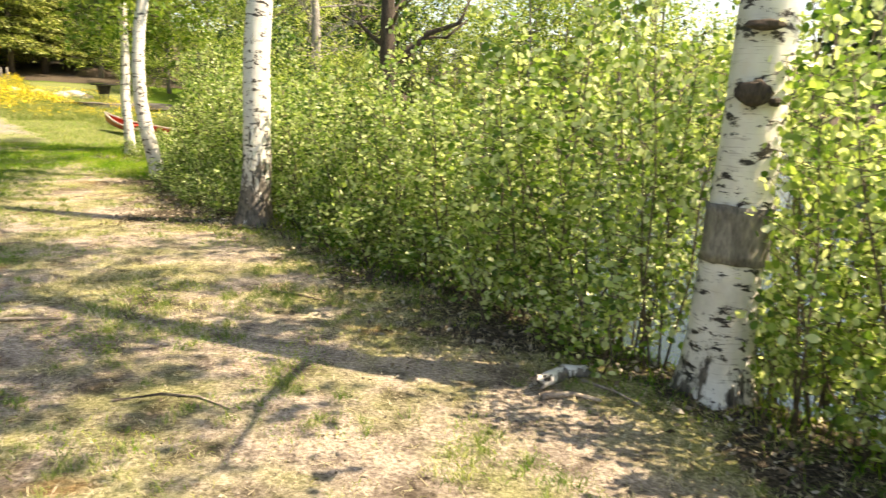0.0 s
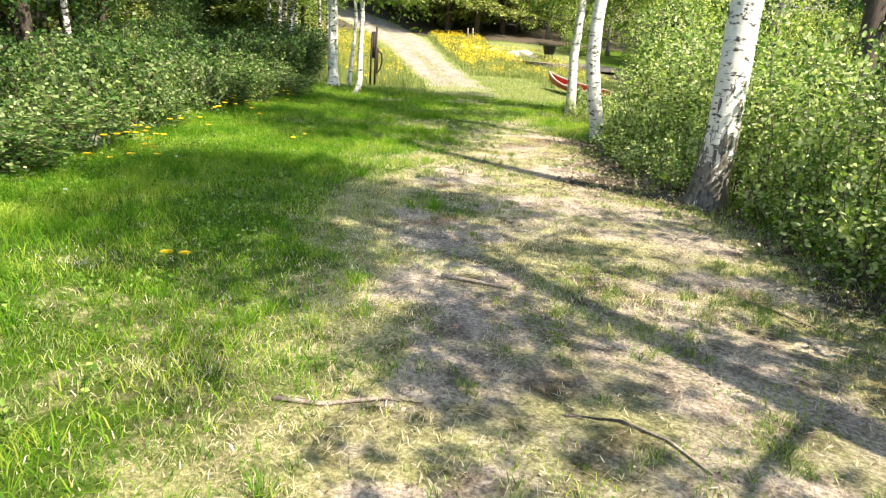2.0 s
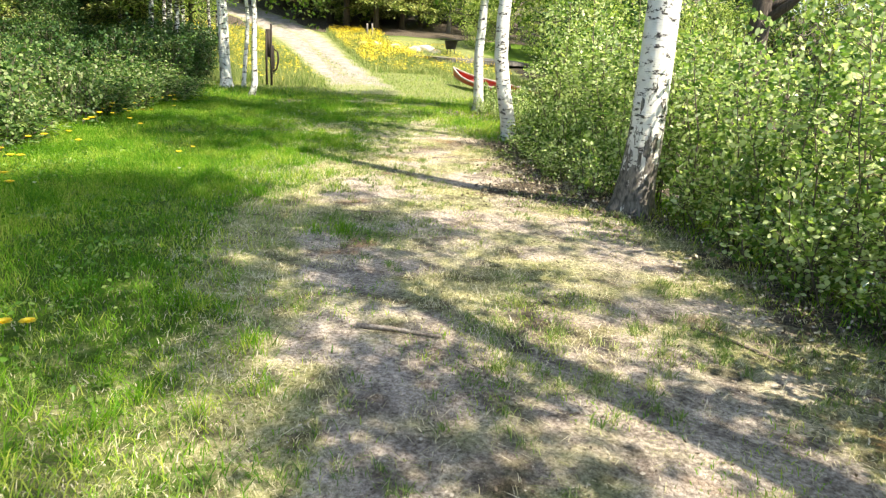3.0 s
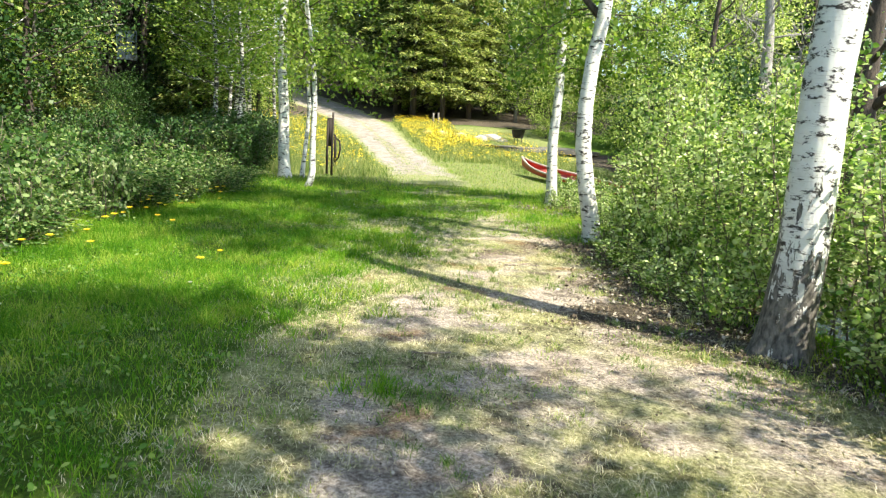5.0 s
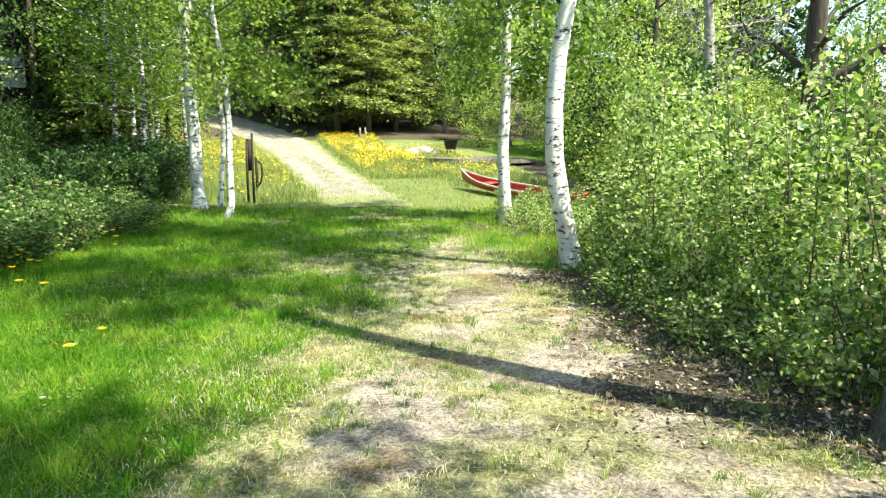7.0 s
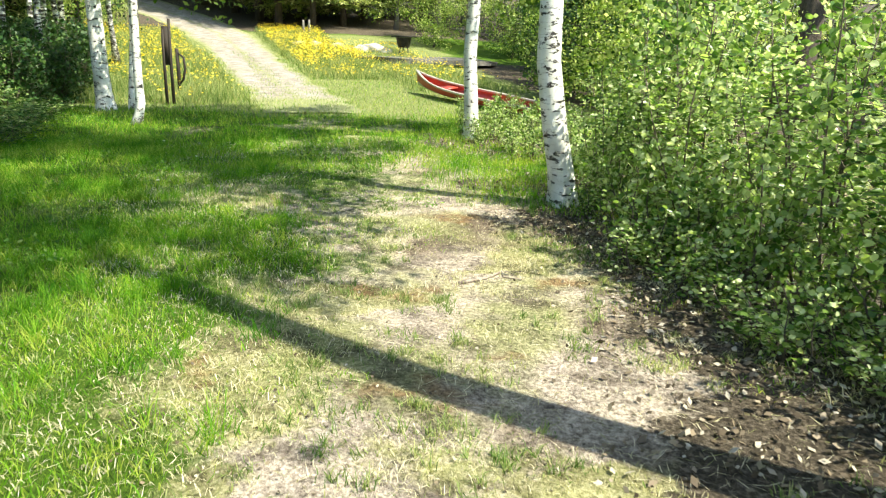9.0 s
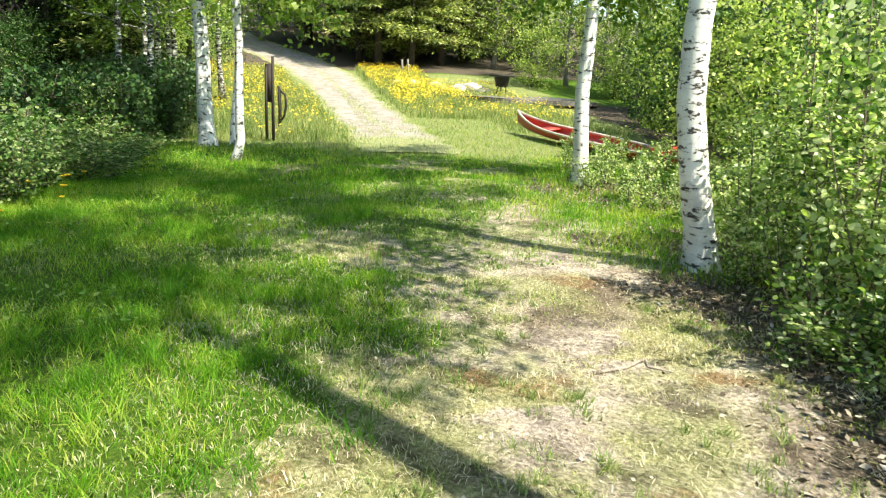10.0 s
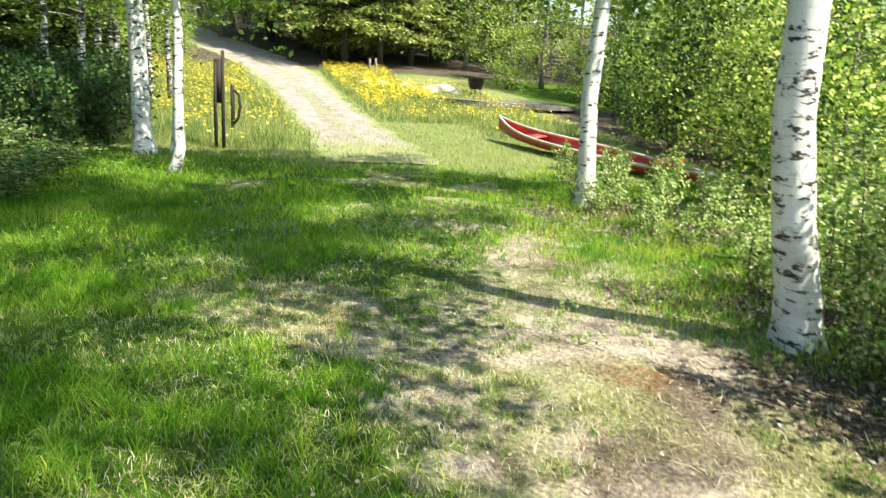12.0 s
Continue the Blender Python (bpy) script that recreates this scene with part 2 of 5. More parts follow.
GROUND, GRAVEL, WATER = ground_material(), gravel_material(), water_material()


# ---- plan ----
# s runs along the lake-side edge of the path, d across it, positive towards the lake
def sd(s, d):
    return 0.57 - 0.57 * s + 0.82 * d, 4.42 + 0.82 * s + 0.57 * d


def to_sd(x, y):
    return (x - 0.57) * -0.57 + (y - 4.42) * 0.82, (x - 0.57) * 0.82 + (y - 4.42) * 0.57


def smooth(a, b, x):
    k = np.clip((x - a) / (b - a), 0, 1)
    return k * k * (3 - 2 * k)


def vnoise(x, y, scale, seed=0):
    x, y = np.asarray(x) * scale + 1000.5, np.asarray(y) * scale + 1000.5
    i, j = np.floor(x), np.floor(y)
    u, v = x - i, y - j
    u, v = u * u * (3 - 2 * u), v * v * (3 - 2 * v)

    def h(a, b):
        q = np.sin(a * 127.1 + b * 311.7 + seed * 74.7) * 43758.5453
        return q - np.floor(q)

    return (h(i, j) * (1 - u) + h(i + 1, j) * u) * (1 - v) + (h(i, j + 1) * (1 - u) + h(i + 1, j + 1) * u) * v


def gz(x, y):
    """Height of the ground."""
    x, y = np.asarray(x, float), np.asarray(y, float)
    s, d = to_sd(x, y)
    p = -0.56 * x + 0.83 * y
    z = 0.0022 * np.clip(np.minimum(p, 55) - 16, 0, None) ** 2 + 0.17 * np.clip(np.minimum(p, 95) - 55, 0, None)
    shore = 1.5 + 32 * smooth(7, 16, s)
    k = (d - 0.35) / (shore - 0.35)
    z = z - 0.6 * smooth(0, 1, k) - 1.2 * smooth(1, 1.8, k)
    z = z + 5.5 * smooth(85, 130, d) + 0.012 * np.sin(2.1 * x + 0.7) * np.sin(1.7 * y)
    return z


def land(x, y):
    return float(gz(x, y))


# ---- builders ----
def mesh_from(name, verts, faces, material, flat=False):
    me = bpy.data.meshes.new(name)
    me.from_pydata([tuple(v) for v in verts], [], faces)
    me.materials.append(material)
    if not flat:
        me.polygons.foreach_set("use_smooth", [True] * len(me.polygons))
    me.update()
    return me


def many(name, verts, faces, material):
    """One mesh of n alike small pieces: verts is n x k x 3, faces index the k corners of a piece."""
    n, k = verts.shape[:2]
    me = bpy.data.meshes.new(name)
    me.vertices.add(n * k)
    me.vertices.foreach_set("co", verts.astype(np.float32).ravel())
    pattern = np.array([i for f in faces for i in f])
    sizes = np.array([len(f) for f in faces])
    loops = (np.arange(n)[:, None] * k + pattern[None, :]).ravel()
    total = np.tile(sizes, n)
    me.loops.add(len(loops))
    me.loops.foreach_set("vertex_index", loops.astype(np.int32))
    me.polygons.add(len(total))
    me.polygons.foreach_set("loop_start", np.concatenate(([0], np.cumsum(total)[:-1])).astype(np.int32))
    me.polygons.foreach_set("loop_total", total.astype(np.int32))
    me.materials.append(material)
    me.update(calc_edges=True)
    return me


def part(name, me, parent, label=""):
    ob = new(name, me)
    ob.parent = parent
    return tagged(ob, label) if label else ob


def from_bm(name, bm, material, flat=False):
    me = bpy.data.meshes.new(name)
    bmesh.ops.recalc_face_normals(bm, faces=bm.faces)
    bm.to_mesh(me)
    bm.free()
    me.materials.append(material)
    if not flat:
        me.polygons.foreach_set("use_smooth", [True] * len(me.polygons))
    return me


def unit(a):
    return a / np.maximum(np.linalg.norm(a, axis=-1, keepdims=True), 1e-9)


rng = np.random.default_rng(7)


def leaves(name, at, size, material, spread=1.0, aspect=0.72, up=0.55, detailed=False, along=None):
    """Leaves at the given places, turned at random, faces mostly towards the sky."""
    n = len(at)
    size = size * rng.uniform(0.6, 1.25, (n, 1))
    normal = unit(rng.normal(size=(n, 3)) * spread + np.array([0, 0, up]))
    a = rng.normal(size=(n, 3)) if along is None else along + rng.normal(size=(n, 3)) * 0.35
    a = unit(a - normal * np.sum(a * normal, 1, keepdims=True))
    b = np.cross(normal, a)
    w = size * aspect * 0.5
    if detailed:
        fold = normal * size * 0.10
        def edge(f, k, side):
            return at + a * size * f + b * w * k * side + fold * k

        v = np.stack([at, edge(0.2, 0.72, 1), edge(0.48, 1.0, 1), edge(0.8, 0.68, 1), at + a * size, edge(0.8, 0.68, -1), edge(0.48, 1.0, -1), edge(0.2, 0.72, -1)], 1)
        return many(name, v, [(0, 4, 3, 2, 1), (0, 7, 6, 5, 4)], material)
    v = np.stack([at, at + a * size * 0.5 + b * w, at + a * size, at + a * size * 0.5 - b * w], 1)
    return many(name, v, [(0, 3, 2, 1)], material)


def blades(name, x, y, length, width, lean, material, simple=False):
    n = len(x)
    base = np.stack([x, y, gz(x, y) - 0.005], 1)
    az = rng.uniform(0, 2 * math.pi, n)
    side = np.stack([np.cos(az), np.sin(az), np.zeros(n)], 1) * (width * rng.uniform(0.6, 1.3, n))[:, None] * 0.5
    bend_az = rng.uniform(0, 2 * math.pi, n)
    out = np.stack([np.cos(bend_az), np.sin(bend_az), np.zeros(n)], 1)
    l = length[:, None]
    lean = (lean * rng.uniform(0.3, 1.7, n))[:, None]
    up = np.array([0, 0, 1.0])
    mid = base + up * l * 0.6 + out * l * lean * 0.35
    tip = base + up * l * np.sqrt(np.clip(1 - lean * lean * 0.5, 0.12, 1)) + out * l * lean
    if simple:
        return many(name, np.stack([base - side, base + side, tip], 1), [(0, 1, 2)], material)
    v = np.stack([base - side, base + side, mid + side * 0.75, mid - side * 0.75, tip], 1)
    return many(name, v, [(0, 1, 2, 3), (3, 2, 4)], material)


def tube(buf, points, radii, sides=8):
    """Adds a tapering, bent rod to buf = (verts, faces)."""
    verts, faces = buf
    first = len(verts)
    points = [Vector(p) for p in points]
    for i, p in enumerate(points):
        way = (points[min(i + 1, len(points) - 1)] - points[max(i - 1, 0)]).normalized()
        ref = Vector((1, 0, 0)) if abs(way.x) < 0.9 else Vector((0, 1, 0))
        u = way.cross(ref).normalized()
        w = way.cross(u)
        for k in range(sides):
            a = 2 * math.pi * k / sides
            verts.append(p + (u * math.cos(a) + w * math.sin(a)) * radii[i])
    for i in range(len(points) - 1):
        for k in range(sides):
            a, b = first + i * sides + k, first + i * sides + (k + 1) % sides
            faces.append((a, b, b + sides, a + sides))
    faces.append(tuple(first + k for k in range(sides))[::-1])
    faces.append(tuple(first + (len(points) - 1) * sides + k for k in range(sides)))
    return buf


def root(name, x, y, label, category, group="", rz=0, sink=0.0, kind=""):
    ob = new(name)
    ob.matrix_world = pose(x, y, land(x, y) - sink, 0, 0, rz)
    return tagged(ob, label, category, group, kind)


# ---- ground and water ----
def axis(lo, hi, step, ends):
    a = list(np.arange(lo, hi + 1e-6, step))
    k, left, right = step, [], []
    e = lo
    while e > ends[0]:
        k *= 1.3
        e -= k
        left.append(e)
    e, k = hi, step
    while e < ends[1]:
        k *= 1.3
        e += k
        right.append(e)
    return np.array(left[::-1] + a + right)


def bare_at(x, y):
    s, d = to_sd(x, y)
    n = vnoise(x, y, 0.8, 70) * 0.55 + vnoise(x, y, 2.1, 71) * 0.45
    return smooth(0.53, 0.66, n) * smooth(3, 7, s) * smooth(19, 17, s) * smooth(-5.0 + 0.8 * smooth(12, 7, s), -4.0 + 0.8 * smooth(12, 7, s), d)


def lush_at(x, y):
    s, d = to_sd(x, y)
    n = vnoise(x, y, 0.9, 1) * 0.6 + vnoise(x, y, 2.7, 7) * 0.4 - 0.5
    side = smooth(-3.0, -4.4, d + n * 1.5 - 1.25 * smooth(4.5, 8, s))
    far = smooth(8.0, 13.5, s + n * 2) * 0.85 * (1 - 0.55 * smooth(-2.2, -1.2, d) * smooth(17, 14, s) * smooth(0.3, -0.3, d))
    thin = smooth(4.5, 1.0, s) * smooth(0.66, 0.38, vnoise(x, y, 1.1, 74) * 0.5 + vnoise(x, y, 2.9, 75) * 0.5) * smooth(-7.2, -5.6, d)
    return np.clip(np.maximum(side, far), 0, 1) * (1 - 0.65 * bare_at(x, y)) * (1 - 0.6 * thin)


def worn_at(x, y):
    s, d = to_sd(x, y)
    n = vnoise(x, y, 1.3, 2) * 0.6 + vnoise(x, y, 3.4, 3) * 0.4
    strip = smooth(-3.7, -2.9 + 1.2 * smooth(4, 8, s), d) * smooth(0.0, -0.8, d) * smooth(15.5, 12, s)
    return np.clip(strip * np.clip(2.6 * n - 0.75 + 0.35 * smooth(4, 7, s) + 0.25 * smooth(3, 0, s), 0, 1), 0, 1)


def litter_at(x, y):
    s, d = to_sd(x, y)
    n = vnoise(x, y, 1.7, 4)
    foot = smooth(-0.75 - 0.85 * smooth(3.5, 6, s) * (1 - 0.75 * smooth(8.6, 10.2, s)) - 0.55 * smooth(4.2, 5.2, s) * smooth(8, 6.5, s), 0.5 - 0.5 * smooth(3.5, 6, s), d + (n - 0.5) * 1.1) * smooth(17, 14, s) * smooth(5, 2, d)
    wood = np.maximum(smooth(-10.8, -12.5, d + n) * smooth(2, 6, s), smooth(41.5, 44, s + n - 0.4 * np.clip(d + 5, -6, 0)))
    wood = np.maximum(wood, smooth(4.5, 6.5, d + n) * smooth(12, 16, s) * smooth(34, 30, s))
    return np.maximum(foot, wood)


def meadow_at(x, y):
    s, d = to_sd(x, y)
    n = vnoise(x, y, 1.2, 61) - 0.5
    return smooth(17.0, 19.5, s + 1.6 * n + 0.25 * (d + 2)) * smooth(43, 40, s) * smooth(-10.5, -8.5, d + n) * smooth(6, 4, d + n)


def ground():
    xs, ys = axis(-34, 6, 0.22, (-620, 620)), axis(-3, 48, 0.22, (-620, 620))
    gx, gy = np.meshgrid(xs, ys)
    x, y = gx.ravel(), gy.ravel()
    nx, ny = len(xs), len(ys)
    i, j = np.meshgrid(np.arange(nx - 1), np.arange(ny - 1))
    q = (j * nx + i).ravel()
    me = bpy.data.meshes.new("ground")
    me.from_pydata(np.stack([x, y, gz(x, y)], 1).tolist(), [], np.stack([q, q + 1, q + nx + 1, q + nx], 1).tolist())
    me.polygons.foreach_set("use_smooth", [True] * len(me.polygons))
    for name, f in (("lush", lush_at), ("worn", worn_at), ("litter", litter_at), ("meadow", meadow_at)):
        me.attributes.new(name, "FLOAT", "POINT").data.foreach_set("value", f(x, y).astype(np.float32))
    me.materials.append(GROUND)
    tagged(new("ground", me), "grassy lakeside ground with a worn dry footpath", "ground", kind="structure")


ground()
corners = [sd(-160, 0.8), sd(60, 0.8), sd(60, 128), sd(-160, 128)]
lake = mesh_from("water", [(x, y, -0.5) for x, y in corners], [(3, 2, 1, 0)], WATER, True)
tagged(new("water", lake), "calm blue lake water beyond the shrubs", "water", kind="structure")


def gravel_road():
    """Edges of the pale road as (s, left d, right d)."""
    edges = [(18.4, -2.9, -0.9), (20.4, -3.1, -0.9), (22.2, -3.25, -1.1), (25, -3.65, -1.4), (30, -4.3, -2.0), (36, -5.3, -2.8), (41, -6.6, -3.4), (47, -9, -5.4), (62, -17, -13), (80, -30, -26)]
    ss = np.arange(18.4, 80, 0.3)
    lo, hi = np.interp(ss, [e[0] for e in edges], [e[1] for e in edges]), np.interp(ss, [e[0] for e in edges], [e[2] for e in edges])
    lo, hi = lo + 0.3 * (vnoise(ss, 0 * ss, 1.3, 50) - 0.5) + rng.normal(0, 0.06, len(ss)), hi + 0.3 * (vnoise(ss, 0 * ss, 1.3, 51) - 0.5) + rng.normal(0, 0.06, len(ss))
    verts, faces, m, grown = [], [], 13, []
    for s, a, b in zip(ss, lo, hi):
        for k in range(m):
            f = k / (m - 1)
            x, y = sd(s, a + (b - a) * f)
            verts.append((x, y, land(x, y) + 0.012 + 0.02 * math.sin(f * math.pi)))
            grown.append(max(0.7 * abs(2 * f - 1) ** 4, float(smooth(22.5, 18.9, s)), 0.42 * math.exp(-((f - 0.5) / 0.08) ** 2)))
    for i in range(len(ss) - 1):
        for k in range(m - 1):
            a = i * m + k
            faces.append((a, a + 1, a + m + 1, a + m))
    me = mesh_from("road", verts, faces, GRAVEL)
    me.attributes.new("overgrown", "FLOAT", "POINT").data.foreach_set("value", np.array(grown, np.float32))
    tagged(new("road", me), "pale gravel track climbing through the meadow", "road", kind="structure")


gravel_road()


# ---- birches ----
def birch(x, y, label, height, r, crown_base, crown_r, n_leaves, bends=(), bark=BARK, low=(), leaf=0.108, name="birch_tree", fork=None, seed=1, young=False, flare=0.5):
    """bends: (height, dx, dy) of the trunk's middle line. low: drooping low branches (height, azimuth, length)."""
    g = np.random.default_rng(seed)
    ob = root(name, x, y, label, "tree", sink=0.05)
    hs = np.concatenate(([0, 0.08, 0.2, 0.4, 0.8], np.arange(1.4, height, 0.6), [height]))
    bh = [0] + [b[0] for b in bends] + [height]
    last = bends[-1] if bends else (0, 0, 0)
    bx, by = [0] + [b[1] for b in bends] + [last[1] * 1.3 + g.normal() * 0.2], [0] + [b[2] for b in bends] + [last[2] * 1.3 + g.normal() * 0.2]
    mid = [(float(np.interp(h, bh, bx)) + 0.012 * math.sin(h * 3.1 + seed), float(np.interp(h, bh, by)) + 0.012 * math.cos(h * 2.3 + seed), float(h)) for h in hs]
    flare = 0.28 if young else flare
    rad = [max(0.012, r * (1 - 0.92 * (h / height) ** 1.15) * (1 + flare * math.exp(-h / 0.22))) for h in hs]
    buf = ([], [])
    tube(buf, mid, rad, 16)
    for i, v in enumerate(buf[0]):          # uneven girth and root swellings
        h = v.z
        a = math.atan2(v.y, v.x)
        k = 1 + 0.05 * noise.noise(Vector((v.x * 4 + seed, v.y * 4, h * 2.5))) + 0.22 * math.exp(-h / 0.16) * math.sin(a * 4 + seed)
        c = Vector(mid[i // 16])
        buf[0][i] = c + (v - c) * k
    part("trunk", mesh_from("trunk", *buf, bark), ob, "white birch bark with black scars")
    at = []

    def limb(h, az, length, rise, droop, thick, count, spread):
        c = Vector((float(np.interp(h, hs, [m[0] for m in mid])), float(np.interp(h, hs, [m[1] for m in mid])), h))
        way = Vector((math.cos(az), math.sin(az), 0))
        branch = ([], [])
        pts = []
        for k in range(6):
            f = k / 5
            pts.append(c + way * length * f + Vector((0, 0, rise * length * f - droop * length * f * f)) + Vector(g.normal(0, 0.04 * length * f, 3)))
        tube(branch, pts, [thick * (1 - 0.85 * k / 5) for k in range(6)], 5)
        for _ in range(max(1, count // 14)):
            f = g.uniform(0.25, 1.0) * 5
            k = min(int(f), 4)
            p = pts[k].lerp(pts[k + 1], f - k)
            q = p + Vector(g.normal(0, spread, 3))
            tube(branch, [p, q, q + Vector((0, 0, -0.15))], [0.006, 0.004, 0.002], 3)
            drop = g.uniform(0.1, 0.55)
            for _ in range(14):
                at.append((*(q + Vector((g.normal(0, 0.09), g.normal(0, 0.09), -drop * g.random() + g.normal(0, 0.06)))),))
        part("branch", mesh_from("branch", *branch, DARKBARK), ob)

    n_limbs = max(8, int((height - crown_base) * 3.2))
    for i in range(n_limbs):
        f = (i + g.random() * 0.6) / n_limbs
        h = crown_base + (height - 0.3 - crown_base) * f
        length = crown_r * (0.45 + 0.65 * math.sin(math.pi * min(1, 0.25 + 0.75 * f))) * g.uniform(0.65, 1.15) * (1 - 0.35 * f)
        limb(h, i * 2.4 + g.normal() * 0.4, length, g.uniform(0.35, 0.8), 0.45, r * 0.13 * (1 - 0.6 * f) + 0.006, int(n_leaves / n_limbs), 0.26)
    for h, az, length in low:
        limb(h, radians(az), length, 0.3, 0.55, 0.018, int(260 * length), 0.22)
    if fork:
        h, az, length, rise, thick = fork
        limb(h, radians(az), length, rise, 0.05, thick, 200 if rise > 0.5 else 30, 0.2)
    part("crown", leaves("crown", np.array(at), leaf, BIRCHLEAF), ob, "fresh green birch leaves")
    return ob


near_birch = birch(1.52, 3.62, "mature white birch with black knot and a stripped bark band", 12.5, 0.165, 5.0, 2.8, 15000, ((1.2, 0.03, 0.02), (2.6, 0.08, 0.05), (4.5, 0.12, 0.45), (7, 0.2, 1.0)), low=((5.2, 255, 1.9), (8.6, 200, 1.7), (9.2, 320, 1.7), (9.6, 60, 1.8), (10.0, 130, 1.8), (10.4, 250, 1.7), (10.8, 20, 1.7), (11.3, 180, 1.6), (11.7, 90, 1.4)), seed=3, flare=0.32, fork=(3.2, 268, 1.7, 0.2, 0.04))
birch(-2.27, 8.25, "thick white birch with black cracked foot by the path", 13, 0.17, 6.8, 1.75, 8500, ((1.5, 0.05, 0.0), (4, 0.12, 0.1), (8, 0.15, 0.7)), bark=BARK_OLD, seed=5)
birch(-5.2, 12.58, "slender bent birch with pale bark beside the path", 11, 0.122, 4.0, 2.9, 22000, ((0.5, -0.05, -0.02), (1.3, -0.2, -0.1), (2.2, -0.24, -0.12), (3.2, -0.08, -0.03), (4.2, -0.06, 0.0)), low=((3.3, 160, 1.2),), bark=BARK_PALE, flare=0.3, fork=(3.15, 170, 1.6, 1.1, 0.06), seed=8)
birch(-7.6, 16.85, "straight pale birch near the red canoe", 10, 0.115, 2.9, 2.7, 14000, ((1.5, -0.04, -0.01), (3.2, 0.0, 0.0)), low=((2.9, 60, 1.6), (3.2, 150, 1.5), (3.3, 20, 1.8), (3.5, 250, 1.3)), bark=BARK_PALE, flare=0.3, seed=13)
birch(-14.95, 16.5, "white birch with many black scars at the wood's edge", 11, 0.15, 3.9, 2.4, 7000, ((1.5, -0.08, 0.0), (3.5, -0.2, 0.05)), low=((3.6, 30, 1.4), (3.7, 330, 1.4)), bark=BARK_YOUNG, seed=21)
birch(-14.75, 16.95, "thin birch stem close behind a thicker one", 8, 0.06, 3.2, 1.6, 1500, ((2.0, 0.1, 0.1),), bark=BARK_YOUNG, seed=22, young=True)
birch(-13.17, 15.36, "young slim birch standing before the sign post", 7.5, 0.075, 3.1, 2.0, 4500, ((0.35, 0.10, 0.06), (1.6, 0.12, 0.08), (3.0, 0.05, 0.1)), low=((3.0, 20, 1.5), (3.2, 90, 1.6), (3.1, 300, 1.6), (3.4, 60, 1.8)), bark=BARK_YOUNG, seed=26, young=True)


# ---- shrubs ----
def shrub_mesh(height, width, stems, n, leaf, material, seed, detailed=False, stem_r=0.008, bottom=0.12, name="foliage", stem_material=None):
    g = np.random.default_rng(seed)
    sts, at, twigs = [], [], ([], [])
    for i in range(stems):
        buf = ([], [])
        a = 2 * math.pi * i / stems + g.normal() * 0.5
        base = Vector((math.cos(a), math.sin(a), 0)) * width * 0.16 * g.random()
        top = base + Vector((math.cos(a), math.sin(a), 0)) * width * 0.42 * g.uniform(0.3, 1.1) + Vector((0, 0, height * g.uniform(0.72, 1.0)))
        pts = [base.lerp(top, f) + Vector(g.normal(0, 0.02, 3)) * (1 if k else 0) for k, f in enumerate((0, 0.25, 0.5, 0.75, 1))]
        tube(buf, pts, [stem_r * (1.15 - 0.2 * k) for k in range(5)], 5)
        sprigs = max(4, n // (stems * 9))
        for k in range(sprigs):
            f = bottom + (1 - bottom) * (k + g.random()) / sprigs
            u = f * 4
            b = min(int(u), 3)
            p = pts[b].lerp(pts[b + 1], u - b)
            az = g.uniform(0, 2 * math.pi)
            reach = width * 0.42 * g.uniform(0.35, 1.0) * (1.15 - 0.75 * f)
            q = p + Vector((math.cos(az) * reach, math.sin(az) * reach, reach * g.uniform(0.1, 0.9)))
            tube(twigs, [p, q], [stem_r * 0.4, stem_r * 0.2], 3)
            for m in range(9):
                w = g.uniform(0.3, 1.08)
                at.append((*(p.lerp(q, w) + Vector(g.normal(0, 0.035, 3))),))
        sts.append(mesh_from("stem", *buf, stem_material or STEM))
    sts.append(mesh_from("twig_spray", *twigs, stem_material or STEM))
    return sts, leaves(name, np.array(at), leaf, material, detailed=detailed, up=0.55, aspect=0.8)


def shrub_kind(name, label, category, group, **kw):
    st, lv = shrub_mesh(**kw)
    return name, label, category, group, st, lv


def plant_shrub(kind, x, y, scale, rz):
    name, label, category, group, st, lv = kind
    ob = new(name)
    ob.matrix_world = pose(x, y, land(x, y) - 0.02, 0, 0, rz) @ Matrix.Diagonal((scale[0], scale[0], scale[1], 1))
    tagged(ob, label, category, group)
    for k in st[:-1]:
        part("stem", k, ob)
    tagged(part("twig_spray", st[-1], ob), kind="stuff")
    part("foliage", lv, ob)
    return ob


saplings = [shrub_kind("alder_sapling", "leafy green lakeside sapling with thin brown stems", "shrub", "saplings along the lake side",
                       height=2.2, width=1.0, stems=5, n=1450, leaf=0.05, material=SAPLING, seed=40 + k, detailed=True, bottom=0.1) for k in range(5)]
r = random.Random(4)
for row, (d0, step, tall) in enumerate(((0.45, 0.42, 0.93), (1.1, 0.85, 1.15))):
    s = -4.2
    while s < 10.7:
        x, y = sd(s + r.uniform(-0.1, 0.1), d0 + r.uniform(-0.12, 0.14))
        clear = min((x - tx) ** 2 + (y - ty) ** 2 for tx, ty in ((1.52, 3.62), (-2.27, 8.25), (-5.2, 12.58)))
        if clear > 0.12:
            plant_shrub(saplings[r.randrange(5)], x, y, (r.uniform(0.85, 1.15), tall * r.uniform(0.68, 1.22) * (1 - 0.3 * max(0, (s - 9.6)))), r.uniform(0, 360))
        s += step * r.uniform(0.85, 1.15) * (1.3 if row and s > 3 else 1.0)
for k in range(9):
    plant_shrub(saplings[k % 5], *sd(-4.6 + 0.42 * k, 1.55 + r.uniform(-0.1, 0.2)), (1.0, r.uniform(0.95, 1.15)), r.uniform(0, 360))
